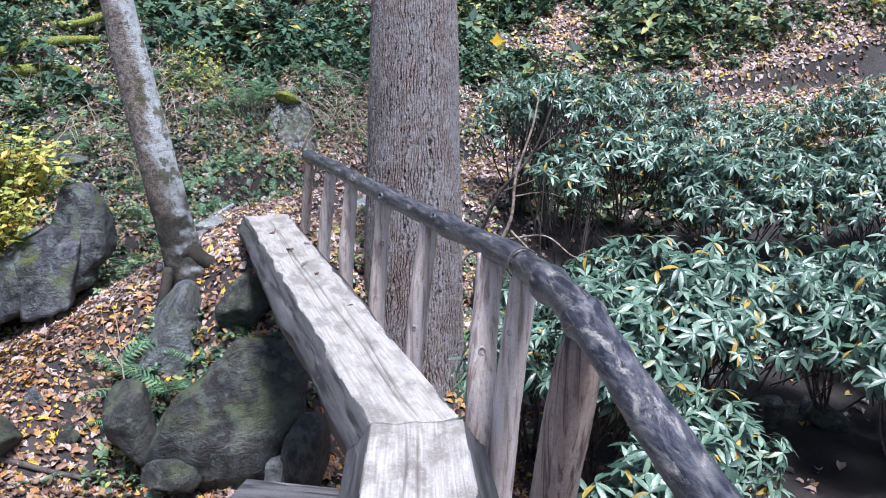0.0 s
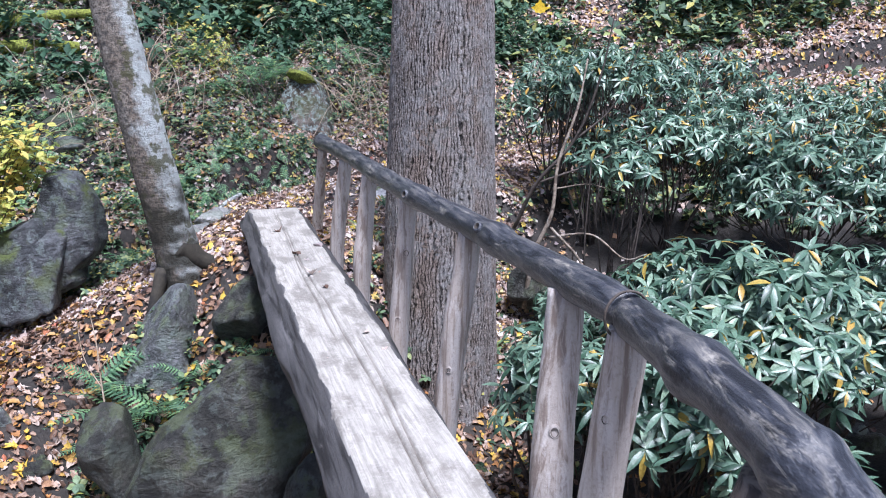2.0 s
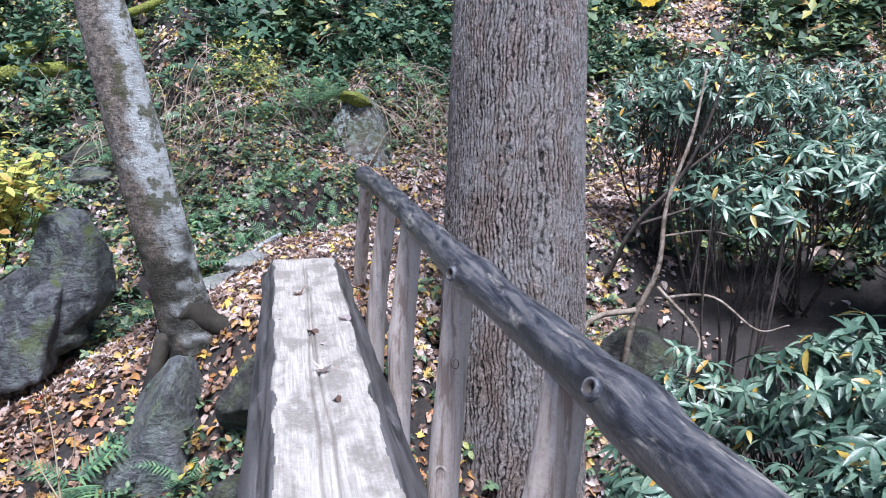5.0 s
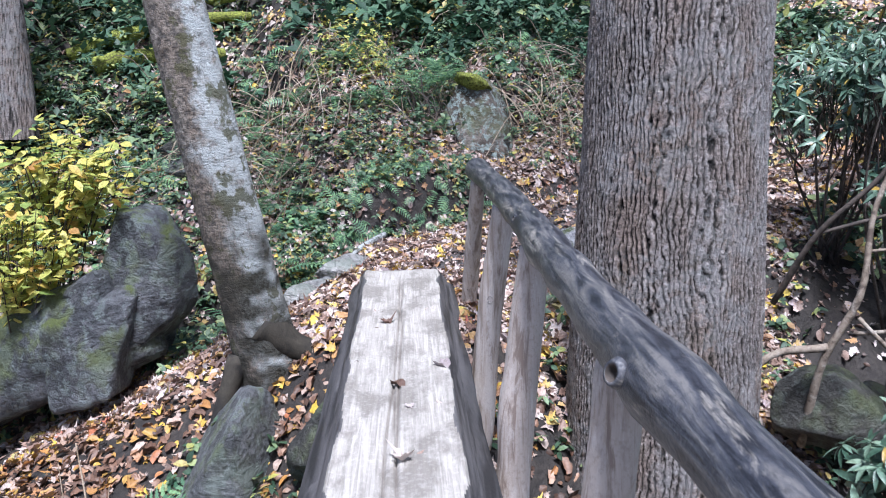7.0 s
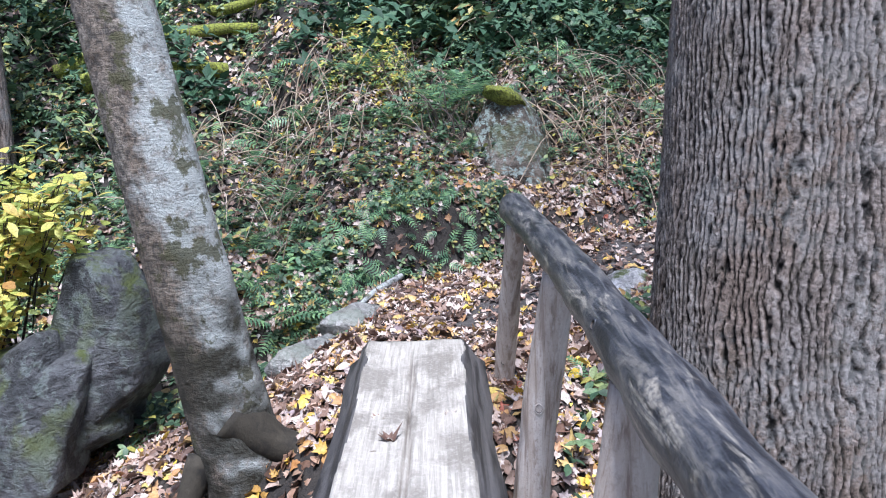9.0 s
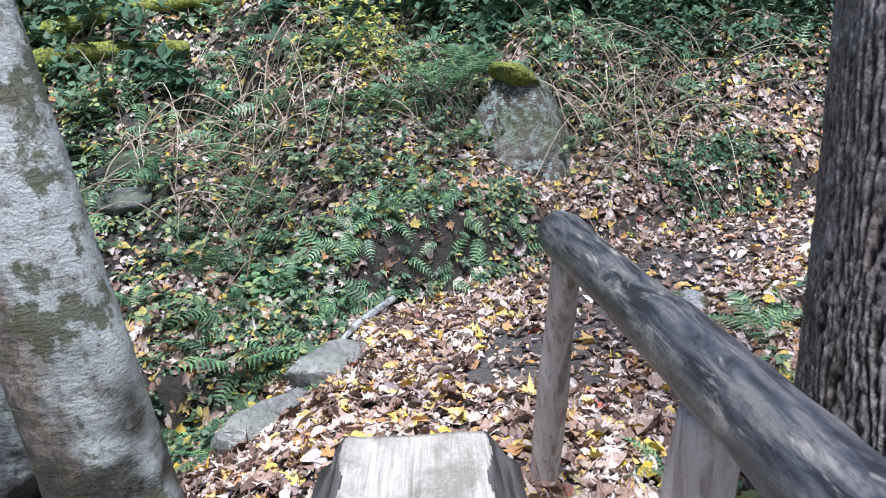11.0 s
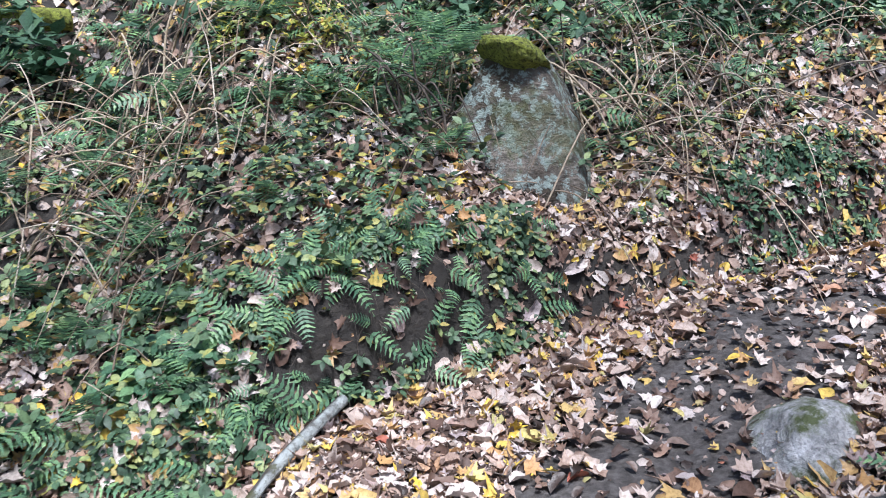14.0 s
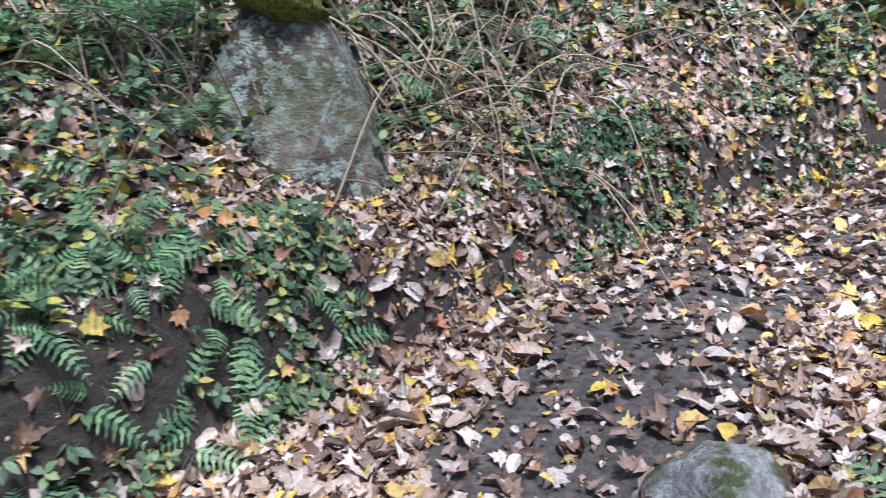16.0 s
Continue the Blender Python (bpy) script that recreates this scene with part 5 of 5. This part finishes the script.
face_cover("bank_herbs", "bright green herbs hanging over the cut bank", 1700, SPRIG, (0.025, 0.06), 0.8, HERB, 31)
face_cover("bank_fronds", "green fern fronds hanging over the cut bank", 320, [LIGHT_FROND], (0.12, 0.28), 0.9, FERN, 32)
face_cover("bank_leaves", "tan fallen leaves caught on the cut bank", 800, FALLEN, (0.05, 0.12), 1.2, LITTER, 33)
face_cover("ledge_herbs", "low green herbs on the mossy ledge above the trail", 900, SPRIG, (0.02, 0.055), 0.8, HERB, 35, 2.3, 6.5)
face_cover("ledge_moss", "dark green moss tufts on the ledge above the trail", 500, KITES, (0.03, 0.07), 1.0, RHODO_FAR, 36, 2.3, 6.5)
paths = []
for k in range(110):
    s_, w_ = rng.uniform(-0.8, 1.2), rng.uniform(-0.12, 0.08)
    q = A0 + s_ * ALONG + w_ * UPHILL
    z_ = ground_z(q[0], q[1])
    d = -UPHILL * rng.uniform(0.03, 0.12) + ALONG * rng.uniform(-0.1, 0.1)
    paths.append((smooth_path([(q[0], q[1], z_ + 0.03), (q[0] + d[0] * 0.7, q[1] + d[1] * 0.7, z_ - 0.02), (q[0] + d[0], q[1] + d[1], z_ - rng.uniform(0.08, 0.25))], 6), [0.0022, 0.001]))
thing("bank_roots", "fine dark roots hanging from the cut bank", "roots", kind="stuff", me=many_tubes("bank_roots", paths, DARKTWIG, 4))

# seedlings round the logs and trail edges
N = 700
x, y = np.concatenate([rng.uniform(-3.2, -1.2, N // 2), rng.uniform(-1.3, 0.9, N // 2)]), np.concatenate([rng.uniform(6.3, 8.2, N // 2), rng.uniform(7.4, 11.6, N // 2)])
keep = trail_d(x, y) > 0.8
x, y = x[keep], y[keep]
z = land(x, y)
me = scatter("seedlings", SPRIG, np.stack([x, y, z + rng.uniform(0.03, 0.2, len(x))], 1), frames_from(np.stack([rng.normal(0, 0.4, len(x)), rng.normal(-0.2, 0.4, len(x)), np.ones(len(x))], 1), rng.uniform(0, 6.28, len(x))), rng.uniform(0.04, 0.085, len(x)), HERB)
thing("seedlings", "small green seedlings between the rocks", "undergrowth", kind="stuff", me=me)

# dead stems and twigs
paths = []
for k in range(620):
    if k < 150:
        x0, y0 = rng.normal(-4.6, 0.8), rng.normal(13.2, 0.7)
    elif k < 260:
        x0, y0 = rng.normal(-1.5, 0.6), rng.normal(14.4, 0.5)
    else:
        x0, y0 = rng.uniform(-9, 7), rng.uniform(11.5, 19)
    w, s = hill_w(np.array([x0]), np.array([y0]))
    if w[0] < 0.15:
        continue
    z0 = ground_z(x0, y0)
    a, l = rng.uniform(0, 6.28), rng.uniform(0.4, 1.3)
    d = np.array([math.cos(a), math.sin(a), 0])
    h = rng.uniform(0.05, 0.34)
    tipz = ground_z(x0 + d[0] * l, y0 + d[1] * l) + rng.uniform(0.02, 0.3)
    paths.append((smooth_path([(x0, y0, z0 - 0.02), np.array([x0, y0, 0.55 * z0 + 0.45 * tipz + h]) + d * l * 0.45 + rng.uniform(-0.06, 0.06, 3), (x0 + d[0] * l, y0 + d[1] * l, tipz)], 9), [0.006, 0.004, 0.002]))
thing("dead_stems", "tangled pale and brown dead stems on the bank", "twigs", kind="stuff", me=many_tubes("dead_stems", paths, DEADSTEM, 4))

# arching bare stems: brambles on the bank
def bramble(label, at, count, spread, reach, seed, mat=STRAW):
    r = np.random.default_rng(seed)
    base = np.array([*at, ground_z(*at)])
    ob = thing("bramble", label, "twigs", at=tuple(base))
    for _ in range(count):
        x0, y0 = at[0] + r.normal(0, spread), at[1] + r.normal(0, spread * 0.7)
        a, l = r.uniform(-1.2, 1.2) + (math.pi if r.random() < 0.35 else 0), reach * r.uniform(0.6, 1.3)
        x1, y1 = x0 + l * math.cos(a), y0 + 0.6 * l * math.sin(a)
        z0, z1 = ground_z(x0, y0) - 0.02, ground_z(x1, y1) + r.uniform(0.02, 0.2)
        top = max(z0, z1) + r.uniform(0.05, 0.28)
        pts = [(x0, y0, z0), (x0 + 0.2 * (x1 - x0) + r.normal(0, 0.05), y0 + 0.2 * (y1 - y0), 0.4 * z0 + 0.6 * top), (x0 + 0.6 * (x1 - x0), y0 + 0.6 * (y1 - y0) + r.normal(0, 0.06), top), (x1, y1, z1)]
        part("stem", tube("stem", smooth_path(np.array(pts) - base, 18), [0.009, 0.007, 0.004], mat, 6, 0.1, 8), ob)


bramble("arching bare pale stems beside the lichened boulder", (-1.9, 13.95), 12, 0.26, 0.75, 1)
bramble("tangle of bare pale stems on the bank", (-4.9, 13.1), 15, 0.5, 0.75, 2)
bramble("tangle of bare pale stems over the dark rock", (-6.0, 12.9), 14, 0.4, 1.0, 3)
bramble("thin brown stems at the boulder's shaded side", (-3.1, 13.25), 14, 0.16, 0.35, 4, DARKTWIG)
bramble("bare stems under the evergreens", (-1.0, 14.9), 14, 0.5, 0.9, 5, TWIG)
seedling = thing("seedling", "young seedling with large bright green leaves above the boulder", "plant", at=(-2.34, 13.75, ground_z(-2.34, 13.75)))
rise = 2.1 - ground_z(-2.34, 13.75)
part("stalk", tube("stalk", smooth_path([(0, 0, -0.02), (0.03, 0.02, rise * 0.5), (0, 0, rise)], 12), [0.006, 0.004], DARKTWIG, 6), seedling)
for k in range(6):
    leaf = part("leaf", mesh_from("leaf", *OVATE[k % 3], materials=(FERN,)), seedling)
    leaf.matrix_basis = pose(0, 0, rise - 0.03 * (k % 3), -12 - 10 * (k % 2), 0, 62 * k) @ Matrix.Scale(0.13, 4)

# ---- fallen leaves ----
def leaf_density(x, y):
    w, s = hill_w(x, y)
    d = trail_d(x, y)
    patch = fbm(np.stack([x, y, 0 * x], 1) * 1.3, 3, 71)
    on_trail = (d < 0.46 + 0.15 * patch) & (y > 10.2)
    dens = np.where(w > 0.0, 0.55 + 0.3 * patch, 0.95)
    dens = np.where(((s > 1.3) | (s < -0.5)) & (w > 0.0) & (w < 0.7), 0.85, dens)
    dens = np.where((np.abs(w) < 0.13) & (s > -0.3) & (s < 1.5), 0.25, dens)
    dens = np.where(on_trail, 0.24 + 0.2 * patch, dens)
    dens = np.where((x > 0.75) & (y < 12), 0.10, dens)
    return np.where((x > 2.0) & (d < 1.8) & (y > 12.5), 1.0, dens)


def litter(n, x0, x1, y0, y1, templates, smallest, largest, label, skip=None, paint=LITTER):
    x, y = rng.uniform(x0, x1, n), rng.uniform(y0, y1, n)
    keep = rng.random(n) < leaf_density(x, y)
    if skip:
        keep &= ~((x > skip[0]) & (x < skip[1]) & (y > skip[2]) & (y < skip[3]))
    x, y = x[keep], y[keep]
    nrm = normals(x, y) + 0.30 * rng.standard_normal((len(x), 3)) * [1, 1, 0.3]
    p = np.stack([x, y, land(x, y) + rng.uniform(0.006, 0.035, len(x))], 1)
    me = scatter("leaf_litter", templates, p, frames_from(nrm, rng.uniform(0, 6.28, len(x))), rng.uniform(smallest, largest, len(x)), paint)
    return thing("leaf_litter", label, "fallen leaves", kind="stuff", me=me)


SIMPLE = [outline_leaf([1.0, 0.8, 0.75, 0.9, 0.75, 0.8], 0.85, c, 50 + k) for k, c in enumerate((0.5, -0.5, 0.8))]
near_litter = litter(42000, -5.2, 1.6, 8.6, 15.0, FALLEN, 0.045, 0.13, "brown, tan and yellow fallen leaves on the trail")
litter(24000, -6.5, 3.2, 3.5, 8.6, FALLEN, 0.05, 0.12, "orange and brown fallen leaves below the bridge", paint=LITTER_WARM)
litter(34000, 1.5, 11.5, 12.8, 18.8, SIMPLE, 0.08, 0.16, "pale fallen leaves on the far bend of the trail")
litter(26000, -11.0, 12.0, 5.0, 22.0, SIMPLE, 0.07, 0.15, "scattered fallen leaves on the slope", (-5.2, 1.6, 3.5, 15.0))
litter(26000, -4.0, 1.2, 9.2, 14.2, SIMPLE, 0.014, 0.04, "crumbled leaf bits and bark on the trail")

litter(16000, -11.0, 12.0, -4.0, 5.0, SIMPLE, 0.06, 0.13, "scattered fallen leaves in the creek hollow", (-6.5, 3.2, 3.5, 5.0))
litter(10000, -5.2, 2.5, 15.0, 17.5, SIMPLE, 0.06, 0.14, "fallen leaves high on the bank")
litter(9000, -8.5, -5.2, 9.0, 15.0, SIMPLE, 0.06, 0.13, "fallen leaves on the wooded bank")
litter(9000, -3.6, 1.2, 9.8, 14.4, FALLEN, 0.04, 0.10, "wet dark brown leaves trodden into the trail", paint=LITTER_DARK)

FALLEN_MESHES = [mesh_from("leaf", v, f, smooth=False, materials=(LITTER,)) for v, f in FALLEN]
r3 = np.random.default_rng(5)
k = 0
while k < 280:
    x, y = r3.uniform(-3.6, -0.8), r3.uniform(9.6, 13.4)
    if r3.random() > leaf_density(np.array([x]), np.array([y]))[0]:
        continue
    n = normals(np.array([x]), np.array([y]))[0]
    leaf = part("leaf", FALLEN_MESHES[k % len(FALLEN_MESHES)], near_litter)
    leaf.matrix_basis = Matrix.Translation((x, y, ground_z(x, y) + 0.035)) @ Vector(n).to_track_quat("Z", "Y").to_matrix().to_4x4() @ pose(0, 0, 0, r3.uniform(-22, 22), r3.uniform(-22, 22), r3.uniform(0, 360)) @ Matrix.Scale(r3.uniform(0.08, 0.14), 4)
    k += 1
# leaves dropped on the bridge
for k in range(26):
    u, v = r3.uniform(0.25, 0.98), r3.uniform(-0.2, 0.2)
    q = Vector(JOINT).lerp(Vector(END), u) + Vector((v * 0.95, v * 0.31, 0.006))
    leaf = thing("fallen_leaf", "dry curled fallen leaf lying on the bridge log", "leaf", "leaves on the bridge", me=FALLEN_MESHES[k % len(FALLEN_MESHES)])
    leaf.matrix_basis = pose(q.x, q.y, q.z, r3.uniform(-8, 8), r3.uniform(-8, 8), r3.uniform(0, 360)) @ Matrix.Scale(r3.uniform(0.05, 0.11), 4)
